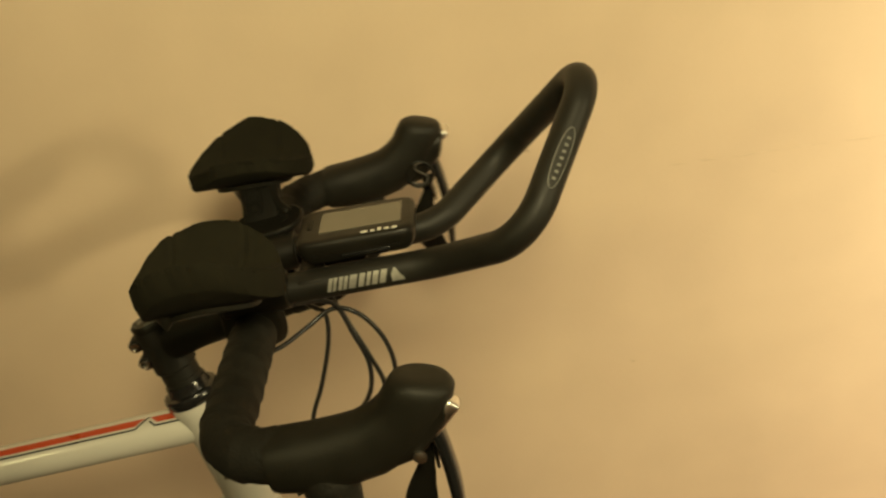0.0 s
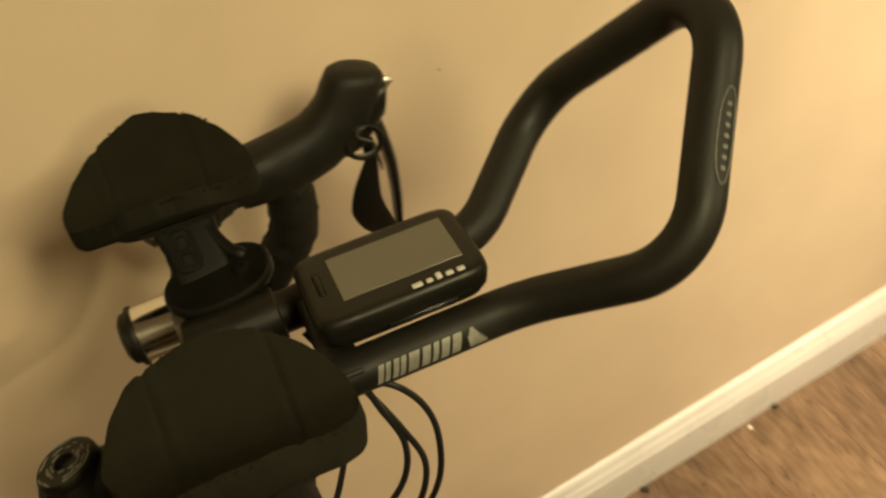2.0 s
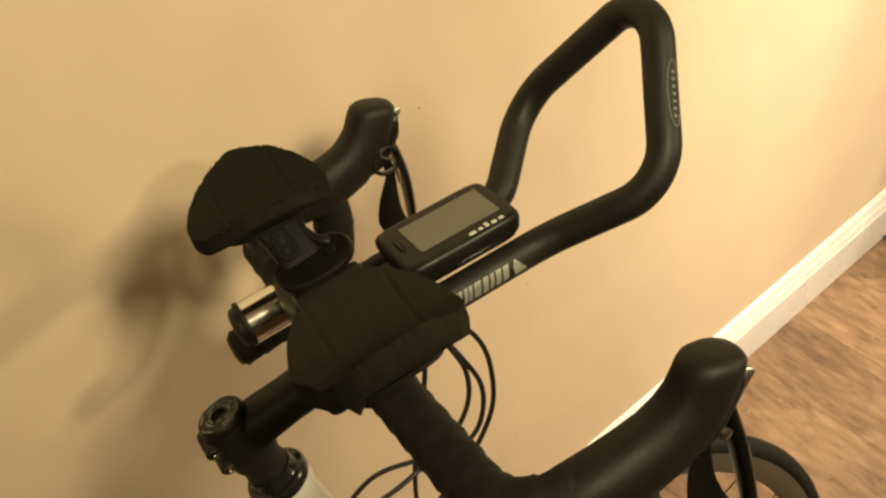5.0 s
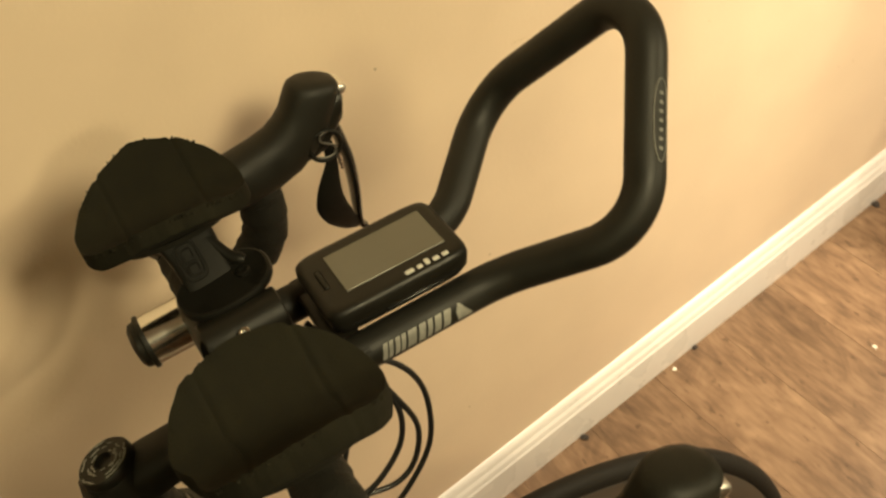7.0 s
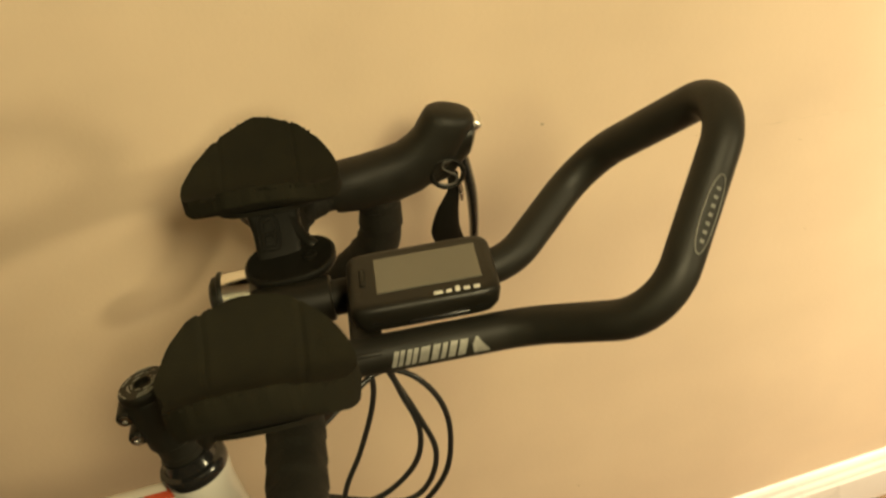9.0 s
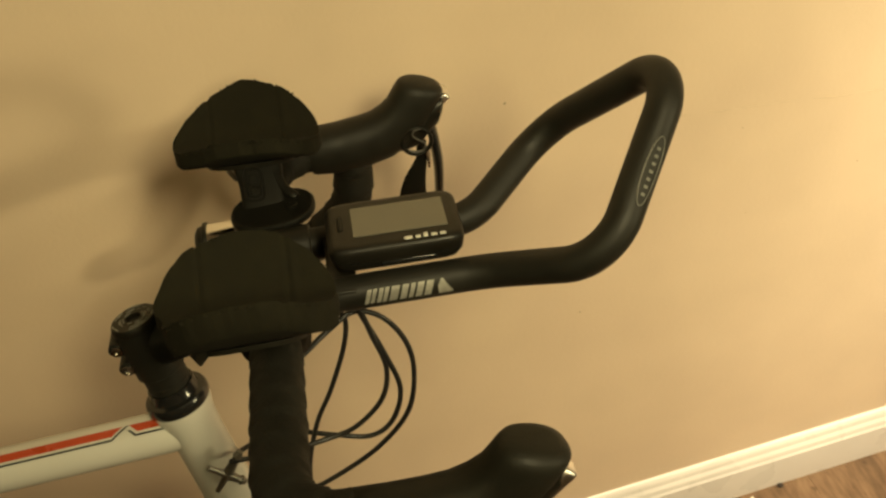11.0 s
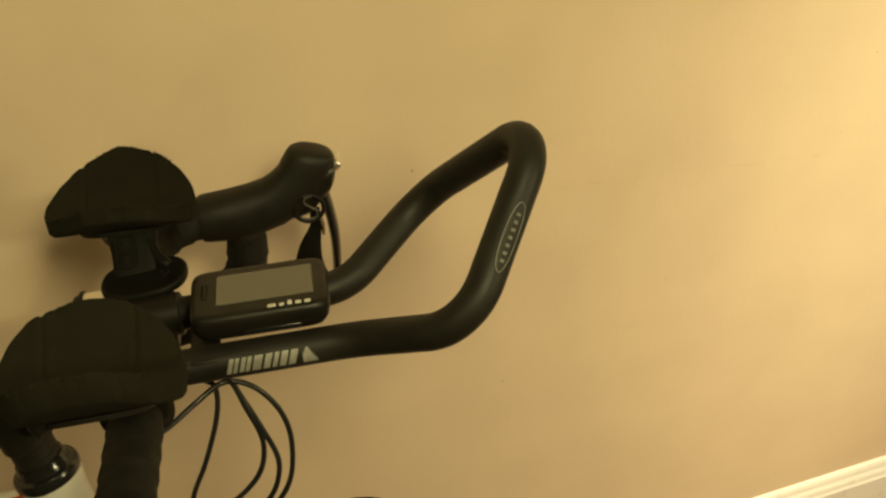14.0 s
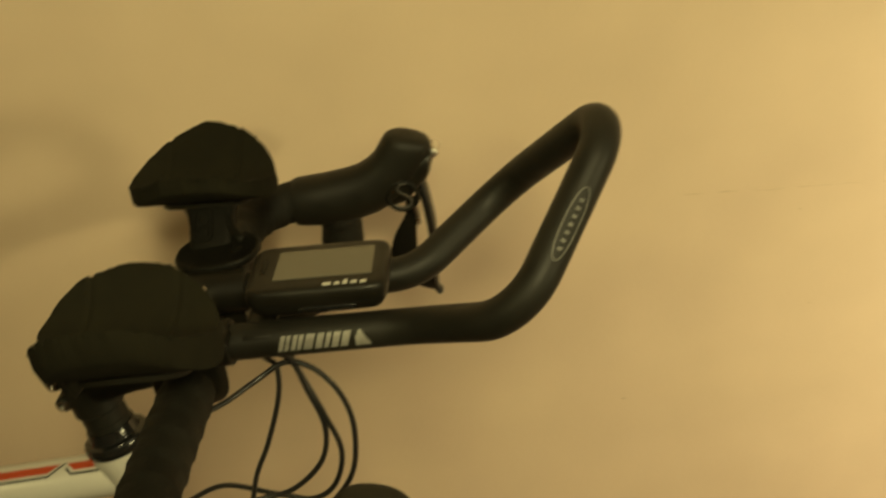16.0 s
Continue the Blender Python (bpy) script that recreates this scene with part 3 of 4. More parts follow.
# arm pads on their brackets
def arm_pad(side, lc, fc0, hl, hw, rise, swing):
    rnd = random.Random(11 + side)
    nx, ny = 110, 24

    def height(x, y):
        return 0.062 + (0.0290 if side < 0 else 0.0235) * abs(y / hw) ** 2.0 + 0.13 * y - rise * (x - hl)

    def half(x, v=0.0):
        full = (2.45 if x < 0 else 2.1) if side < 0 else 2.15
        w = hw * max(0.0, 1 - abs(x / hl) ** full) ** (1 / full)
        if side > 0 and v > 0:
            w *= 1 - 0.22 * max(0.0, -x / hl) ** 0.9 * v
        return w

    def tail(y):
        q = min(1.0, max(0.0, (y + 0.30 * hw) / (0.45 * hw)))
        return 1.04 - 0.15 * q * q * (3 - 2 * q)

    bm = bmesh.new()
    top, side_low, bot = [], [], []
    for i in range(nx + 1):
        x = hl * math.sin((i / nx - 0.5) * math.pi * 0.985)
        seam = sum(math.exp(-((x - c0) / 0.0012) ** 2) for c0 in (-0.026, 0.027))
        swell = sum(math.exp(-((abs(x - c0) - 0.0035) / 0.0020) ** 2) for c0 in (-0.026, 0.027))
        rt, rm, rb = [], [], []
        fray = [rnd.uniform(-0.0002, 0.0002) for _ in range(2)]
        for j in range(ny + 1):
            v = math.sin((j / ny - 0.5) * math.pi)
            w = half(x, v)
            y = w * v
            rag = noise.noise(Vector((x * 70, math.copysign(2.0, v), side * 9.0))) + 0.6 * noise.noise(Vector((x * 190, math.copysign(5.0, v), side * 4.0)))
            y += v ** 5 * (0.0011 * rag - 0.0004 * seam)
            if j in (0, ny):
                y += fray[j > 0]
            z = height(x, y)
            lip = 0.0022 if j in (0, ny) or i in (0, nx) else 0.0
            lump = 0.0006 * noise.noise(Vector((x * 38, y * 38, side * 3.0))) + 0.0006 * noise.noise(Vector((x * 130, y * 130, side * 3.0)))
            edge = abs(v) ** 6 * 0.0014 * noise.noise(Vector((x * 85, math.copysign(7.0, v), side * 2.0)))
            at = side * (lc + y - swing * (x - hl))
            rt.append(bm.verts.new((fc0 + x, at, z + 0.010 - seam * 0.0011 + swell * 0.0003 - lip + lump + edge)))
            rm.append(bm.verts.new((fc0 + x * 1.006, side * (lc + y * 1.012 - swing * (x - hl)), z - 0.0020 + lump + 0.5 * edge)))
            rb.append(bm.verts.new((fc0 + x * 0.965, side * (lc + y * 0.95 - swing * (x - hl)), z - (0.0125 if side < 0 else 0.0050) + 0.5 * lump)))
        if side < 0 and x < 0:
            for vert in rt + rm + rb:
                vert.co.x = fc0 + (vert.co.x - fc0) * tail(-vert.co.y - lc)
        top.append(rt)
        side_low.append(rm)
        bot.append(rb)
    for i in range(nx):
        for j in range(ny):
            bm.faces.new((top[i][j], top[i + 1][j], top[i + 1][j + 1], top[i][j + 1]))
            bm.faces.new((bot[i][j + 1], bot[i + 1][j + 1], bot[i + 1][j], bot[i][j]))
        for j in (0, ny):
            for upper, lower in ((top, side_low), (side_low, bot)):
                bm.faces.new((upper[i][j], lower[i][j], lower[i + 1][j], upper[i + 1][j]))
    for i in (0, nx):
        for j in range(ny):
            for upper, lower in ((top, side_low), (side_low, bot)):
                bm.faces.new((upper[i][j], upper[i][j + 1], lower[i][j + 1], lower[i][j]))
    loose = [v for row in side_low for v in row if not v.link_faces]
    bmesh.ops.delete(bm, geom=loose, context="VERTS")
    pad = bike("arm_pad", bm, FOAM, label="worn black foam arm pad with frayed edges")
    # torn threads along the rim
    bm = bmesh.new()
    for k in range(36 if side < 0 else 90):
        x = rnd.uniform(-0.9, 0.9) * hl
        sgn = rnd.choice((-1, 1))
        y = half(x, float(sgn)) * sgn
        c = Vector((fc0 + x * (tail(y) if side < 0 and x < 0 else 1), side * (lc + y - swing * (x - hl)), height(x, y) + 0.0075))
        tip = c + Vector((rnd.uniform(-0.0015, 0.0015), side * sgn * rnd.uniform(0.0003, 0.0012 if side < 0 else 0.0020), rnd.uniform(-0.0005, 0.0016 if side < 0 else 0.0024)))
        tube(bm, [c, tip], [0.0012, 0.0003], 5)
    tagged(bike("frayed_edge", bm, FOAM, pad), kind="stuff")
    # plastic cup under the foam
    bm = bmesh.new()
    rings = []
    upper = -0.0128 if side < 0 else -0.0054
    for lift in (upper, upper - 0.0037):
        for r in (0.25, 0.5, 0.75, 0.9) if lift == upper else (0.9, 0.75, 0.5, 0.25):
            ring = []
            for k in range(32):
                q = 2 * math.pi * k / 32
                x, y = hl * 0.70 * math.cos(q) * r, hw * 0.62 * math.sin(q) * r
                ring.append(Vector((fc0 + x, side * (lc + y - swing * (x - hl)), height(x, y) + lift)))
            rings.append(ring)
    loft(bm, rings)
    bike("pad_cup", bm, RUBBER, pad)
    # pointed strap end hanging from the cup
    bm = bmesh.new()
    hook = ((-0.013, 0.104, 0.058), (-0.0155, 0.111, 0.043), (-0.0165, 0.116, 0.031)) if side > 0 else ((-0.030, 0.114, 0.058), (-0.031, 0.117, 0.051), (-0.032, 0.119, 0.045))
    tube(bm, [(f, side * l, u) for f, l, u in hook], [0.0085, 0.0058, 0.0008], 10)
    bike("pad_tab", bm, PLASTIC, pad)

    # bracket: a leaf-shaped foot plate, and a leaning post that carries the cup
    bm = bmesh.new()
    rings = [ellipse_ring((0.0125, side * 0.058, h), (1, 0, 0.04), (0, 1, 0.12 * side), 0.0315 * k, 0.0215 * k, 36, 2.4)
             for h, k in ((0.0300, 0.90), (0.0312, 0.97), (0.0330, 1.0), (0.0352, 1.0), (0.0366, 0.97), (0.0370, 0.92), (0.0362, 0.88), (0.0358, 0.4))]
    loft(bm, rings)
    bracket = bike("pad_bracket", bm, SATIN, label="black pad bracket with a leaf-shaped foot")
    bm = bmesh.new()
    rings = []
    for f, l, u, wf, th in ((0.006, 0.066, 0.032, 0.0160, 0.0050), (0.006, 0.072, 0.036, 0.0160, 0.0060), (0.006, 0.082, 0.043, 0.0165, 0.0070), (0.005, 0.093, 0.051, 0.0180, 0.008), (0.000, 0.104, 0.058, 0.0230, 0.010)):
        rings.append(ellipse_ring((f, side * l, u), (1, 0, 0), (0, -0.62 * side, 0.78), wf, th, 28, 5.0))
    loft(bm, rings)
    # stiffening rib down the front edge of the post
    tube(bm, smooth_line([(0.013, side * 0.100, 0.060), (0.017, side * 0.086, 0.050), (0.023, side * 0.074, 0.041), (0.031, side * 0.066, 0.037)], 5), [0.0042] * 15 + [0.0030], 10)
    post = bike("post", bm, SATIN, bracket)
    along, out = Vector((0, side * 0.78, 0.62)), Vector((0, -0.62 * side, 0.78))
    mid = Vector((0.001, side * 0.0810, 0.0425)) + out * 0.0068
    bm = bmesh.new()
    for at, a0, b0, r in ((0.0, 0.0066, 0.0125, 0.0012), (0.0045, 0.0036, 0.0042, 0.0009), (-0.0055, 0.0036, 0.0036, 0.0009)):
        line = ellipse_ring(mid + along * at, (1, 0, 0), along, a0, b0, 28, 4.0)
        tube(bm, line + [line[0]], r, 6, caps=False)
    bike("slot_rim", bm, SATIN, bracket)
    bm = bmesh.new()
    disc_stack(bm, (0.026, side * 0.058, 0.0352), (0, 0, 1), [(0, 0.0050), (0.002, 0.0050), (0.0026, 0.0040), (0.0026, 0.0022), (0.0010, 0.002)], 14)
    bike("bolt", bm, SATIN, bracket)
    # saddle block between the bar and the foot plate
    bm = bmesh.new()
    far = 0.078 if side > 0 else 0.0425
    rings = [ellipse_ring((f, side * l, u), (1, 0, 0.05), (0, 0, 1), wf, h, 28, 3.6)
             for l, f, u, wf, h in ((0.0335, 0.004, -0.002, 0.0215, 0.027), (0.0350, 0.004, -0.001, 0.0245, 0.030), (0.054 if side > 0 else 0.038, 0.004, 0.001, 0.0250, 0.0300), (far - 0.002, 0.003, 0.004, 0.0240, 0.0280), (far, 0.003, 0.004, 0.0215, 0.0255))]
    loft(bm, rings)
    bike("saddle_block", bm, PLASTIC, bracket)
    bm = bmesh.new()
    reach = 0.031 if side > 0 else 0.008
    disc_stack(bm, (0, side * 0.034, BAR_U), (0, side, 0), [(0, 0.0195), (0.001, 0.0208), (reach, 0.0208), (reach + 0.001, 0.0195)], 28)
    disc_stack(bm, (-0.016, side * 0.033, 0.016), (1, 0, 0), [(0, 0.0145), (0.001, 0.0155), (0.052, 0.0155), (0.053, 0.0145)], 24)
    if side > 0:
        box(bm, (0.010, 0.040, -0.028), (0.024, 0.060, 0.014), 0.003)
    clamp = bike("bar_clamp", bm, PLASTIC, label="black two-bolt clamp holding the aero bar")
    bm = bmesh.new()
    disc_stack(bm, (0.010, side * 0.0195, 0.0200), (-0.25, -side * 0.35, 0.9), [(0, 0.0040), (0.0085, 0.0040), (0.0092, 0.0033), (0.0092, 0.0020), (0.0065, 0.0019)], 16)
    bike("bolt", bm, CHROME, clamp, "bright socket-head bolt")


arm_pad(-1, 0.103, 0.0000, 0.0545, 0.0470, 0.0, 0.0)
arm_pad(1, 0.1030, 0.000, 0.0550, 0.0400, 0.018, 0.05)

# cables
for pts, r in (
    (((-0.004, -0.052, -0.030), (0.016, -0.030, -0.036), (0.036, -0.010, -0.034), (0.058, 0.0, -0.027), (0.078, 0.0, -0.036), (0.0925, 0.0, -0.062), (0.0955, 0.0, -0.094), (0.086, 0.0, -0.134), (0.059, 0.0, -0.166), (0.022, 0.0, -0.190), (-0.020, -0.004, -0.205)), 0.0021),
    (((0.030, -0.028, 0.000), (0.059, -0.002, -0.020), (0.069, 0.0, -0.054), (0.075, 0.0, -0.087), (0.067, 0.0, -0.117), (0.044, 0.0, -0.140), (0.020, 0.0, -0.148), (-0.015, -0.012, -0.142), (-0.055, -0.022, -0.132)), 0.0021),
    (((0.045, 0.028, 0.000), (0.064, 0.006, -0.038), (0.076, 0.0, -0.073), (0.083, 0.0, -0.109), (0.073, 0.0, -0.140), (0.054, 0.0, -0.153), (0.025, 0.004, -0.149), (-0.020, 0.020, -0.150), (-0.06, 0.024, -0.17)), 0.0021),
    (((0.012, 0.050, -0.028), (0.040, 0.014, -0.030), (0.051, 0.0, -0.030), (0.047, 0.0, -0.056), (0.031, 0.0, -0.096), (0.014, 0.0, -0.130), (0.000, 0.004, -0.180), (-0.004, 0.010, -0.230)), 0.0020),
):
    bm = bmesh.new()
    tube(bm, smooth_line(pts, 8), r, 10)
    bike("cable", bm, CABLE)

# white frame: unsteered, so turned back about the steering axis
back = Matrix.Translation(STEER) @ Matrix.Rotation(radians(7.3), 4, STEER_AXIS) @ Matrix.Translation(-STEER)


def framed(name, bm, mat, parent=None, label=""):
    bmesh.ops.transform(bm, matrix=back, verts=bm.verts[:])
    return bike(name, bm, mat, parent, label)


HT = STEER - STEER_AXIS * 0.0765
bm = bmesh.new()
disc_stack(bm, HT, -STEER_AXIS, [(0, 0.0235), (0.003, 0.0238), (0.012, 0.0218), (0.030, 0.0205), (0.100, 0.0210), (0.125, 0.0225), (0.140, 0.0240), (0.143, 0.0235)], 32)
head_tube = framed("head_tube", bm, WHITE, label="white painted head tube")
TT0, TT1 = HT - STEER_AXIS * 0.025, Vector((-0.60, 0.018, -0.112))
bm = bmesh.new()
tube(bm, [TT0.lerp(TT1, k / 6) for k in range(7)], [0.0172, 0.0170, 0.0170, 0.0168, 0.0166, 0.0165, 0.0165], 28)
top_tube = framed("top_tube", bm, WHITE, label="white top tube with red and black decals")
face_t = Vector((0, -0.80, 0.60))
for s0, s1, skew in ((0.017, 0.0405, 0.9), (0.0600, 0.36, -1.47)):
    bm = bmesh.new()
    tube_patch(bm, TT0, TT1, 0.0171, face_t, s0, s1, 0.0062, 0.0125, 0.0006, skew, 30, 6)
    framed("red_stripe", bm, RED, top_tube, "red stripe")
bm = bmesh.new()
for s0, s1, w0, w1, skew in ((0.0165, 0.0425, 0.0028, 0.0044, 0.9), (0.0405, 0.0428, 0.0028, 0.0085, 0.9), (0.0600, 0.0626, 0.0028, 0.0125, -1.47), (0.0605, 0.36, 0.0028, 0.0044, -1.47)):
    tube_patch(bm, TT0, TT1, 0.0171, face_t, s0, s1, w0, w1, 0.0007, skew, 30, 5)
framed("black_line", bm, BLACKLINE, top_tube, "black chevron pinstripe")
DT0, DT1 = HT - STEER_AXIS * 0.108, Vector((-0.50, 0.0, -0.66))
bm = bmesh.new()
tube(bm, [DT0.lerp(DT1, k / 4) for k in range(5)], [0.021, 0.0205, 0.020, 0.020, 0.020], 28)
down_tube = framed("down_tube", bm, WHITE, label="white down tube with a red decal")
bm = bmesh.new()
tube_patch(bm, DT0, DT1, 0.0205, (0, -0.9, 0.4), 0.035, 0.30, -0.004, 0.008, 0.0008, 0.4, 20, 6)
framed("red_stripe", bm, RED, down_tube)
bm = bmesh.new()
tube_patch(bm, DT0, DT1, 0.0205, (0, -0.9, 0.4), 0.033, 0.30, -0.009, -0.0065, 0.0008, 0.4, 20, 3)
framed("black_line", bm, BLACKLINE, down_tube)
for ends in (((-0.050, -0.0225, -0.127), (-0.074, -0.0240, -0.160)), ((-0.052, -0.0235, -0.158), (-0.076, -0.0240, -0.134))):
    p, q = Vector(ends[0]), Vector(ends[1])
    bm = bmesh.new()
    tube(bm, [p.lerp(q, k) for k in (0, 0.12, 0.16, 0.52, 0.56, 1.0)], [0.0026, 0.0040, 0.0030, 0.0042, 0.0028, 0.0022], 12)
    framed("cable_stop", bm, RIM, head_tube, "dull metal barrel adjuster on the head tube")

# fork and front wheel, steered
CROWN = STEER - STEER_AXIS * 0.246
bm = bmesh.new()
disc_stack(bm, CROWN + STEER_AXIS * 0.016, -STEER_AXIS, [(0, 0.022), (0.012, 0.024), (0.030, 0.020), (0.034, 0.012)], 24)
for sd_ in (-1, 1):
    line = smooth_line([CROWN + Vector((0.002, sd_ * 0.012, -0.004)), CROWN + Vector((0.010, sd_ * 0.034, -0.045)), CROWN.lerp(HUB, 0.55) + Vector((-0.006, sd_ * 0.046, 0)), HUB + Vector((0, sd_ * 0.050, 0.0))], 6)
    tube(bm, line, [0.0125 - 0.006 * k / (len(line) - 1) for k in range(len(line))], 14)
bike("fork", bm, WHITE, label="white painted fork")


def front_wheel():
    def ring(profile, n=96):
        bm = bmesh.new()
        rows = []
        for k in range(n):
            q = 2 * math.pi * k / n
            d = Vector((math.cos(q), 0, math.sin(q)))
            rows.append([bm.verts.new(HUB + d * r + Vector((0, w, 0))) for r, w in profile])
        m = len(profile)
        for k in range(n):
            a, b = rows[k], rows[(k + 1) % n]
            for i in range(m):
                bm.faces.new((a[i], a[(i + 1) % m], b[(i + 1) % m], b[i]))
        return bm

    rim = [(0.3110, 0.0095), (0.3165, 0.0098), (0.3165, -0.0098), (0.3110, -0.0095), (0.2960, -0.0085), (0.2900, -0.004), (0.2900, 0.004), (0.2960, 0.0085)]
    wheel = bike("front_wheel", ring(rim), RIM, label="dark alloy front wheel rim")
    c, rt = 0.3230, 0.0110
    tyre = [(c + rt * math.cos(a) * 1.06, rt * math.sin(a)) for a in [2 * math.pi * k / 16 for k in range(16)]]
    bike("tyre", ring(tyre), TYRE, wheel, "worn black road tyre")
    bm = bmesh.new()
    disc_stack(bm, HUB + Vector((0, -0.05, 0)), (0, 1, 0), [(0, 0.006), (0.010, 0.008), (0.013, 0.019), (0.018, 0.019), (0.022, 0.010), (0.078, 0.010), (0.082, 0.019), (0.087, 0.019), (0.090, 0.008), (0.10, 0.006)], 20)
    bike("hub", bm, STEEL, wheel)
    for k in range(24):
        q = 2 * math.pi * (k + 0.5) / 24
        side = -1 if k % 2 else 1
        q2 = q + (1.15 if (k // 2) % 2 else -1.15)
        bm = bmesh.new()
        tube(bm, [HUB + Vector((math.cos(q2) * 0.017, side * 0.035, math.sin(q2) * 0.017)), HUB + Vector((math.cos(q) * 0.2925, side * 0.002, math.sin(q) * 0.2925))], 0.0010, 6)
        bike("spoke", bm, STEEL if k % 1 else CABLE, wheel)
    bm = bmesh.new()
    q = 2.2
    tube(bm, [HUB + Vector((math.cos(q) * 0.290, 0, math.sin(q) * 0.290)), HUB + Vector((math.cos(q) * 0.245, 0, math.sin(q) * 0.245))], 0.003, 8)
    bike("valve", bm, CABLE, wheel)


front_wheel()

# ---------------------------------------------------------------- things clamped to the bar
cockpit = bicycle.matrix_world.copy()
cockpit.translation = BAR.copy()


def clamped(name, label, category, at):
    ob = new(name)
    ob.matrix_world = cockpit @ Matrix.Translation(at)
    return tagged(ob, label, category)


def bike_computer():
    top = clamped("bike_computer", "black handlebar computer with a blank grey screen on the aero bar", "bike computer", Vector((0.0955, -0.003, 0.0045)))
    top.matrix_world = top.matrix_world @ Matrix.Rotation(radians(1.5), 4, "Y")
    L2, W2 = 0.0465, 0.0312

    def outline(inset, n=72, p=8.5):
        out = []
        for k in range(n):
            q = 2 * math.pi * k / n
            c, s = math.cos(q), math.sin(q)
            x = (L2 - inset) * math.copysign(abs(c) ** (2 / p), c)
            y = (W2 - inset) * math.copysign(abs(s) ** (2 / p), s)
            out.append((x, y))
        return out

    bm = bmesh.new()
    rings = [[Vector((x, y, z)) for x, y in outline(i)] for z, i in ((0.0235, 0.009), (0.0250, 0.0045), (0.0310, 0.0012), (0.0385, 0.0), (0.0420, 0.0004), (0.0440, 0.0018), (0.0448, 0.0038), (0.0450, 0.0060))]
    loft(bm, rings)
    body = part("body", bm, PLASTIC, top)
    bm = bmesh.new()
    box(bm, (-0.0285, -0.0165, 0.0445), (0.0365, 0.0195, 0.0456), 0.0006)
    part("screen", bm, SCREEN, body, "blank grey screen", smooth=False)
    xs = 0.0048
    for w, high in ((0.0066, 0.0042), (0.0044, 0.0040), (0.0040, 0.0060), (0.0050, 0.0042), (0.0050, 0.0042)):
        bm = bmesh.new()
        box(bm, (xs, -0.0274, 0.0420), (xs + w, -0.0274 + high, 0.04530), 0.0013)
        part("letter_bar", bm, WHITEINK, body, "white bar of lettering")
        xs += w + 0.0011
    bm = bmesh.new()
    box(bm, (-0.0385, -0.007, 0.0440), (-0.0345, 0.011, 0.0460), 0.0016)
    part("button", bm, RUBBER, body)
    bm = bmesh.new()
    box(bm, (-0.034, -0.0303, 0.0325), (0.034, -0.0293, 0.0342), 0.0004)
    box(bm, (-0.012, -0.0308, 0.0285), (0.026, -0.0280, 0.0318), 0.0008)
    part("side_seam", bm, GLOSS, body)
    bm = bmesh.new()
    disc_stack(bm, (0.0, 0, 0.0185), (0, 0, 1), [(0, 0.013), (0.002, 0.0145), (0.007, 0.0145), (0.0095, 0.012)], 24)
    box(bm, (-0.050, -0.040, 0.0135), (-0.030, 0.046, 0.0190), 0.0025)
    box(bm, (-0.036, -0.011, 0.0130), (0.004, 0.011, 0.0195), 0.003)
    part("mount", bm, PLASTIC, top, "black plastic out-front mount")


bike_computer()


def bar_light():
    top = clamped("bar_light", "polished chrome cylinder light with a black rubber tail cap", "bike light", Vector((-0.050, 0.107, -0.019)))
    bm = bmesh.new()
    disc_stack(bm, (0.002, 0, 0), (1, 0, 0), [(0, 0.0170), (0.001, 0.0180), (0.062, 0.0180), (0.063, 0.0172)], 36)
    body = part("body", bm, CHROME, top)
    bm = bmesh.new()
    disc_stack(bm, (0.003, 0, 0), (-1, 0, 0), [(0, 0.0188), (0.0015, 0.0194), (0.0035, 0.0190), (0.0042, 0.0168), (0.0080, 0.0160), (0.0105, 0.012), (0.0115, 0.004)], 32)
    part("tail_cap", bm, RUBBER, top, "black rubber tail cap")
    bm = bmesh.new()
    disc_stack(bm, (0.040, 0, 0), (1, 0, 0), [(0, 0.0195), (0.002, 0.0205), (0.026, 0.0205), (0.028, 0.0195)], 28)
    box(bm, (0.040, -0.011, 0.004), (0.066, 0.011, 0.020), 0.003)
    part("strap_clamp", bm, PLASTIC, top)


bar_light()

# ---------------------------------------------------------------- the far corner
XC = 1.467


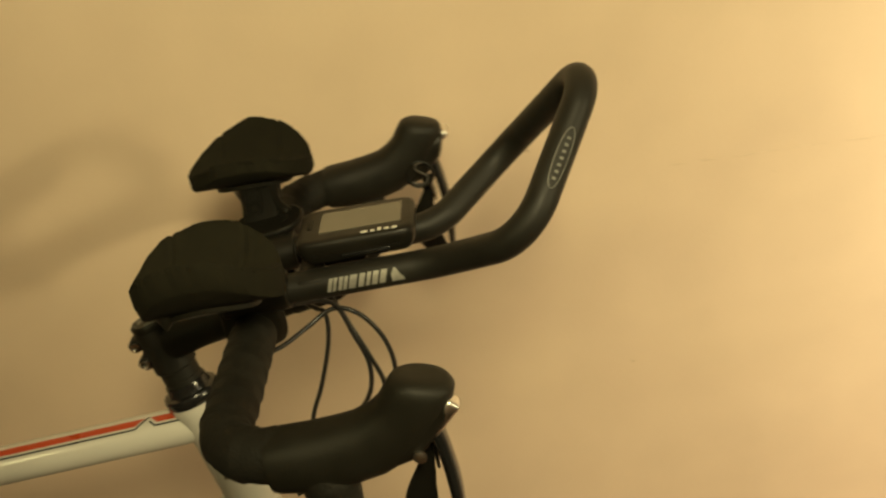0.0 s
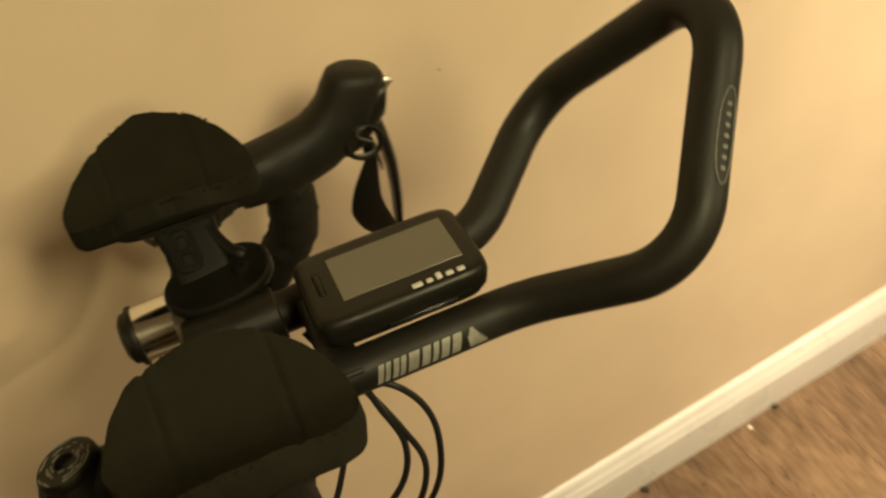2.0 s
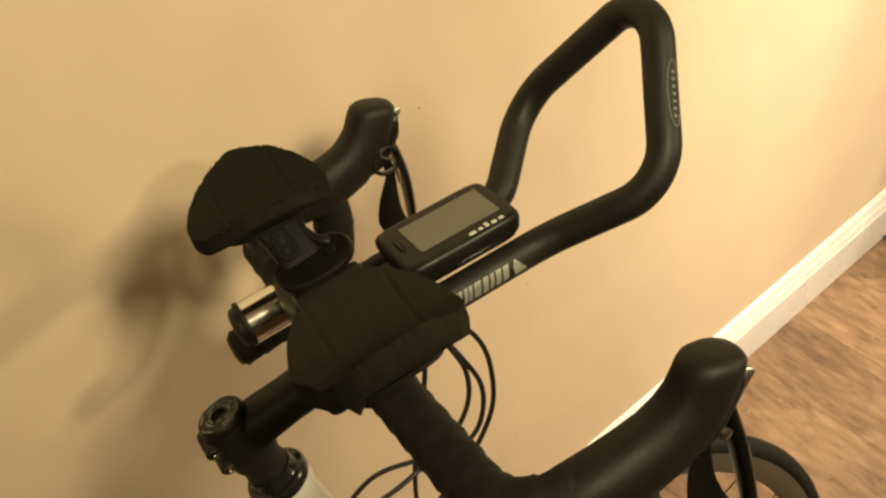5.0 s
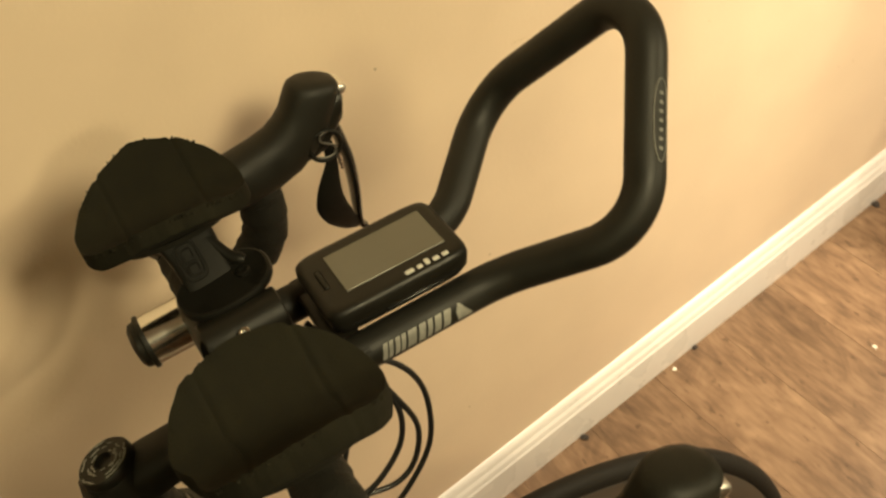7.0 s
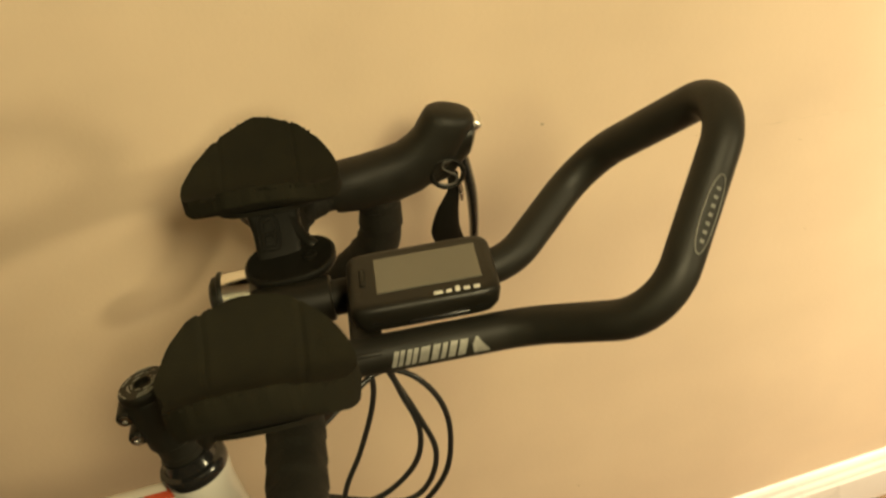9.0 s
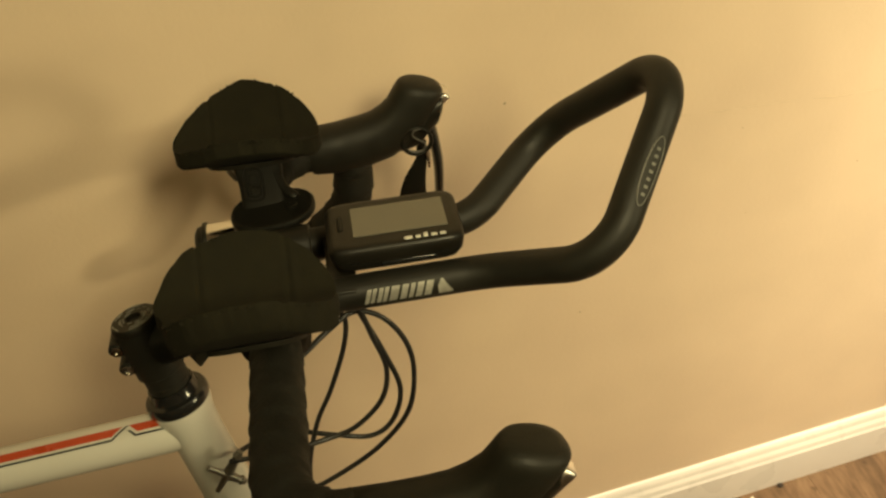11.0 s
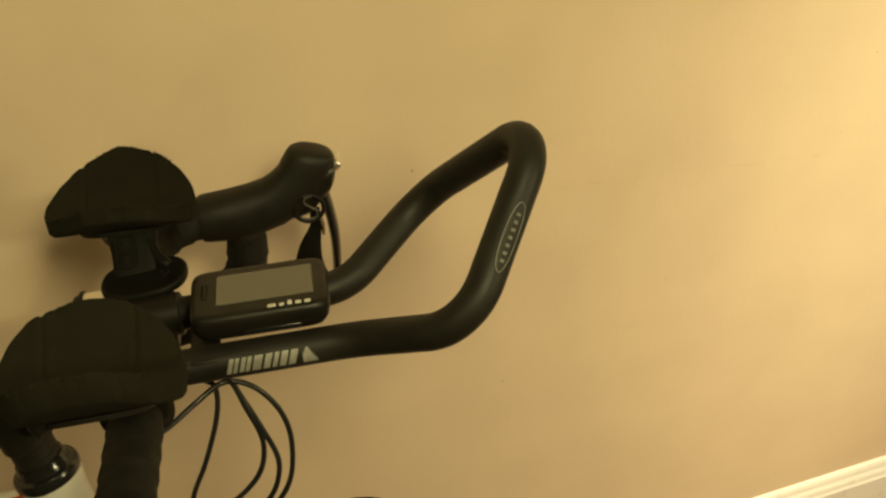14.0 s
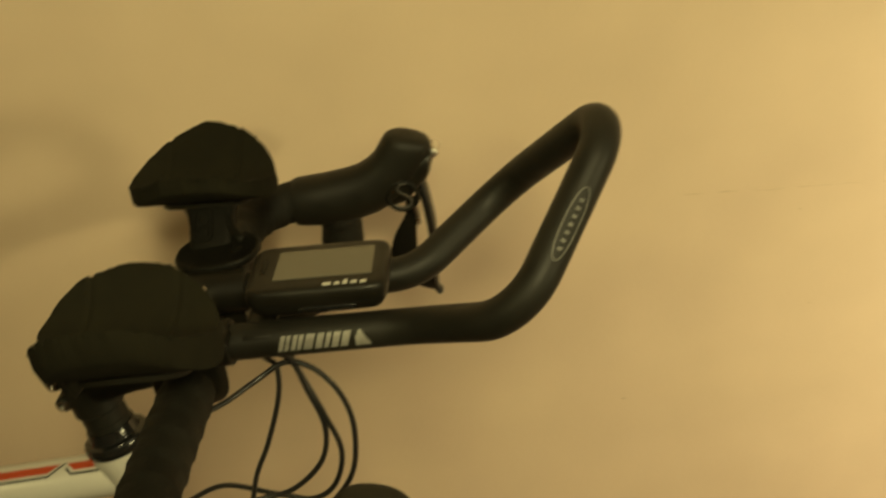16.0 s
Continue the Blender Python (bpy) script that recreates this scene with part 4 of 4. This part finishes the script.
def drawer_chest():
    top = new("drawer_chest")
    top.location = (XC, -0.8, 0)
    tagged(top, "stone-painted low chest with an open shelf above its bottom drawer", "chest of drawers")

    def add(name, lo, hi, bev, parent=None, mat=GREIGE, label=""):
        bm = bmesh.new()
        box(bm, lo, hi, bev)
        return part(name, bm, mat, parent or top, label)

    y0, y1, deep, high = -0.206, 0.694, 0.655, 0.52
    add("plinth", (-0.004, y0, 0.0), (deep, y1, 0.098), 0.004)
    add("side_panel", (0.034, y1 - 0.024, 0.0985), (deep, y1 - 0.004, high - 0.028), 0.002)
    add("side_panel", (0.034, y0 + 0.004, 0.0985), (deep, y0 + 0.024, high - 0.028), 0.002)
    add("back_panel", (deep - 0.012, y0 + 0.0245, 0.0985), (deep - 0.002, y1 - 0.0245, high - 0.028), 0.001)
    add("top_board", (-0.012, y0 - 0.010, high - 0.0275), (deep, y1 + 0.006, high), 0.005)
    add("stile", (0.0120, y1 - 0.058, 0.0985), (0.0335, y1 - 0.006, high - 0.028), 0.003)
    add("stile", (0.0120, y0 + 0.006, 0.0985), (0.0335, y0 + 0.058, high - 0.028), 0.003)
    add("bottom_rail", (0.0125, y0 + 0.0585, 0.0985), (0.0335, y1 - 0.0585, 0.140), 0.003)
    add("shelf", (0.0450, y0 + 0.0245, 0.268), (deep - 0.0125, y1 - 0.0245, 0.282), 0.001)
    drawer = add("drawer_front", (0.0200, y0 + 0.0583, 0.1404), (0.0445, y1 - 0.0583, 0.2860), 0.0040)
    bm = bmesh.new()
    disc_stack(bm, (0.021, 0.474, 0.2215), (-1, 0, 0), [(0, 0.0085), (0.004, 0.0060), (0.010, 0.0065), (0.014, 0.0115), (0.019, 0.0120), (0.022, 0.0080)], 20)
    part("knob", bm, BRONZE, drawer, "dull bronze knob")


drawer_chest()


def folded_cloth(x, y, z, w, l, h, n, seed):
    """A soft folded pile of pale cloth."""
    rnd = random.Random(seed)
    top = new("folded_cloth")
    top.location = (x, y, z)
    tagged(top, "pale folded cloth lying on the open shelf", "cloth")
    for k in range(n):
        bm = bmesh.new()
        dx, dy = rnd.uniform(-0.006, 0.006), rnd.uniform(-0.010, 0.010)
        box(bm, (-w / 2 + dx, -l / 2 + dy, h * k / n), (w / 2 + dx, l / 2 + dy, h * (k + 1) / n - 0.001), h / n * 0.40)
        part("fold", bm, STRIP if k % 2 else TRIM, top)


folded_cloth(XC + 0.155, -0.30, 0.282, 0.20, 0.15, 0.045, 3, 4)
folded_cloth(XC + 0.160, -0.50, 0.282, 0.21, 0.17, 0.060, 4, 9)


def backpack():
    """A slumped purple bag hanging at the corner, its strap trailing to the floor."""
    top = new("hanging_bag")
    top.location = (1.505, -0.060, 0.0)
    tagged(top, "purple fabric bag with an orange side hanging in the corner", "bag")

    def cloth(name, mat, x0, y0, z0, z1, rx0, rx1, ry0, ry1, folds, label="", lean=0.0):
        bm = bmesh.new()
        rings = []
        n = max(6, round((z1 - z0) / 0.018))
        for j in range(n + 1):
            t = j / n
            z = z0 + (z1 - z0) * t
            swell = 1 - 0.35 * max(0, 1 - t * n / 2.5) ** 2
            ring = []
            for k in range(48):
                q = 2 * math.pi * k / 48
                fold = 1 + 0.07 * math.sin(folds * q + 7 * z) + 0.045 * math.sin((folds * 2 + 1) * q - 11 * z) + 0.05 * noise.noise(Vector((math.cos(q) * 2, math.sin(q) * 2, z * 9)))
                ring.append(Vector((x0 + (rx0 + (rx1 - rx0) * t) * math.cos(q) * fold * swell, y0 + lean * (z - z0) + (ry0 + (ry1 - ry0) * t) * math.sin(q) * fold * swell, z)))
            rings.append(ring)
        loft(bm, rings)
        return part(name, bm, mat, top, label)

    cloth("bag_body", PURPLE, -0.006, -0.002, 0.088, 0.95, 0.042, 0.060, 0.044, 0.048, 5)
    cloth("side_panel", ORANGE, -0.048, -0.054, 0.105, 0.47, 0.006, 0.010, 0.004, 0.026, 3, "rust orange side panel", -0.075)
    cloth("base_panel", DARKCLOTH, -0.006, 0.000, 0.034, 0.094, 0.040, 0.037, 0.036, 0.032, 2, "black base panel")
    for pts, w in ((((-0.042, -0.060, 0.41), (-0.058, -0.033, 0.295), (-0.060, -0.008, 0.245), (-0.058, 0.017, 0.195), (-0.060, 0.020, 0.150), (-0.058, 0.016, 0.104), (-0.060, 0.018, 0.055), (-0.068, 0.014, 0.012), (-0.095, 0.003, 0.005)), 0.0085),
                   (((-0.054, 0.026, 0.205), (-0.063, 0.024, 0.170), (-0.056, 0.020, 0.138), (-0.065, 0.016, 0.112), (-0.058, 0.022, 0.082)), 0.0070),
                   (((-0.092, 0.004, 0.0045), (-0.105, -0.002, 0.0035), (-0.135, -0.013, 0.0035), (-0.164, -0.024, 0.0035)), 0.0125)):
        bm = bmesh.new()
        tube(bm, smooth_line(pts, 6), w, 12, up=(1, 0.3, 0.2) if w < 0.012 else (0, 0, 1), flat=0.14)
        part("strap", bm, MAUVE, top, "mauve webbing strap")


backpack()


def power_strip():
    top = new("power_strip")
    a, b = Vector((1.325, -0.171, 0)), Vector((1.465, -0.072, 0))
    d = (b - a).normalized()
    top.matrix_world = Matrix.Translation(a) @ Matrix.Rotation(math.atan2(d.y, d.x), 4, "Z")
    tagged(top, "white plastic extension socket block lying on the floor", "power strip")
    bm = bmesh.new()
    box(bm, (0.0, -0.0235, 0.0), (0.172, 0.0235, 0.036), 0.004)
    body = part("body", bm, STRIP, top)
    for x in (0.028, 0.073, 0.118):
        bm = bmesh.new()
        for dx, dy, w, h in ((-0.010, 0, 0.004, 0.008), (0.010, -0.010, 0.006, 0.004), (0.010, 0.010, 0.006, 0.004)):
            box(bm, (x + dx - w / 2, dy - h / 2, 0.0358), (x + dx + w / 2, dy + h / 2, 0.0364))
        part("socket_holes", bm, DUSTINK, body)
    return top.matrix_world.copy()


strip_m = power_strip()


def plug(x, y, label, w, l, h):
    top = new("plug")
    top.matrix_world = strip_m @ Matrix.Translation((x, y, 0.0362))
    tagged(top, label, "plug")
    bm = bmesh.new()
    box(bm, (-w / 2, -l / 2, 0), (w / 2, l / 2, h), 0.0045)
    part("body", bm, STRIP, top)
    bm = bmesh.new()
    box(bm, (-0.004, -0.004, h - 0.0005), (0.003, 0.002, h + 0.0004))
    part("port", bm, BLACKLINE, top)
    return top.matrix_world.copy()


plug_m = plug(0.070, -0.008, "white plug with a flex pushed into the power strip", 0.034, 0.040, 0.020)
plug(0.118, -0.014, "white charger plug standing in the power strip", 0.026, 0.022, 0.030)
p0 = plug_m @ Vector((0.0, -0.020, 0.010))
bm = bmesh.new()
tube(bm, smooth_line([p0, p0 + Vector((0.012, -0.022, -0.004)), (1.436, -0.183, 0.045), (1.438, -0.215, 0.112), (1.438, -0.253, 0.153), (1.438, -0.327, 0.214), (1.438, -0.46, 0.29), (1.438, -0.66, 0.30), (1.436, -0.85, 0.20), (1.42, -1.0, 0.05), (1.36, -1.12, 0.004), (1.2, -1.3, 0.004)], 10), 0.0027, 10)
tagged(part("flex", bm, STRIP), "white flex running from the plug past the low chest", "cable")
bm = bmesh.new()
disc_stack(bm, (1.4435, -0.148, 0.0), (0.0, 0.0, 1), [(0.0, 0.0140), (0.0, 0.0165), (0.003, 0.0182), (0.006, 0.0172), (0.007, 0.0155), (0.006, 0.0135), (0.001, 0.0125)], 28)
tagged(part("yellow_cap", bm, YELLOW), "small yellow plastic cap on the floor beside the power strip", "cap")

bm = bmesh.new()
tube(bm, smooth_line([(1.334, -0.084, 0.0009), (1.333, -0.096, 0.0009), (1.338, -0.113, 0.0009), (1.341, -0.134, 0.0009)], 6), 0.0009, 8)
tagged(part("cord", bm, ORANGE), "thin rust-coloured cord lying on the floor at the power strip", "cord")

bm = bmesh.new()
tube(bm, smooth_line([(1.338, -0.172, 0.0012), (1.347, -0.188, 0.0012), (1.353, -0.204, 0.0012), (1.361, -0.220, 0.0012)], 6), 0.0012, 8)
tagged(part("splinter", bm, GRIT), "thin dark splinter lying on the floor by the power strip", "splinter")

# crumbs and grit on the floor
for x, y, r, mat, name, label in ((1.01, -0.22, 0.0035, CRUMB, "crumb", "white crumb on the laminate floor"), (0.744, -0.030, 0.0035, CRUMB, "crumb", "white crumb beside the skirting board"),
                                  (1.263, -0.024, 0.007, GRIT, "grit", "dark bit of grit beside the skirting board"), (1.281, -0.043, 0.005, GRIT, "grit", "dark bit of grit on the floor"),
                                  (1.288, -0.050, 0.003, GRIT, "grit", "dark bit of grit on the floor"), (1.420, -0.180, 0.006, GRIT, "grit", "dark bit of grit beside the low chest"),
                                  (1.364, -0.032, 0.007, MAUVE, "scrap", "small pink scrap on the laminate floor"),
                                  (0.800, -0.022, 0.005, GRIT, "grit", "dark bit of grit at the skirting board"), (0.545, -0.024, 0.006, GRIT, "grit", "dark bit of grit at the skirting board")):
    bm = bmesh.new()
    bmesh.ops.create_icosphere(bm, subdivisions=2, radius=r)
    for v in bm.verts:
        v.co *= 1 + 0.75 * noise.noise(v.co * 1.6 / r + Vector((x, y, 0)) * 50)
        v.co.z *= 0.38
    low = min(v.co.z for v in bm.verts)
    for v in bm.verts:
        v.co += Vector((x, y, -low))
    tagged(part(name, bm, mat), label, "debris")

# planks of the floor, running away from the wall
PITCH, GAP = 0.1445, 0.0003
plank_mesh = {}
x = 0.9975 - 24 * PITCH
rnd = random.Random(3)
while x < XE - 0.001:
    x0, x1 = max(x, XW), min(x + PITCH, XE)
    start = -rnd.uniform(0.15, 1.15)
    cuts = [0.0, start]
    while cuts[-1] > YS:
        cuts.append(max(YS, cuts[-1] - 1.22))
    for ya, yb in zip(cuts, cuts[1:]):
        if x1 - x0 < 0.01 or ya - yb < 0.01:
            continue
        key = (round(x1 - x0, 4), round(ya - yb, 4))
        if key not in plank_mesh:
            bm = bmesh.new()
            w, l = x1 - x0 - GAP, ya - yb - GAP
            c = 0.0002
            lower = [bm.verts.new((sx * w / 2, sy * l / 2, -0.0058)) for sx, sy in ((-1, -1), (1, -1), (1, 1), (-1, 1))]
            shoulder = [bm.verts.new((sx * w / 2, sy * l / 2, -c)) for sx, sy in ((-1, -1), (1, -1), (1, 1), (-1, 1))]
            upper = [bm.verts.new((sx * (w / 2 - c), sy * (l / 2 - c), 0)) for sx, sy in ((-1, -1), (1, -1), (1, 1), (-1, 1))]
            for a_, b_ in ((lower, shoulder), (shoulder, upper)):
                for i in range(4):
                    bm.faces.new((a_[i], a_[(i + 1) % 4], b_[(i + 1) % 4], b_[i]))
            bm.faces.new(upper)
            me = bpy.data.meshes.new("plank")
            bmesh.ops.recalc_face_normals(bm, faces=bm.faces[:])
            bm.to_mesh(me)
            bm.free()
            me.materials.append(WOOD)
            plank_mesh[key] = me
        ob = new("plank", plank_mesh[key])
        ob.parent = floor
        ob.location = ((x0 + x1) / 2, (ya + yb) / 2, 0)
        ob.rotation_euler = (rnd.uniform(-0.0004, 0.0004), rnd.uniform(-0.003, 0.003), 0)
    x += PITCH
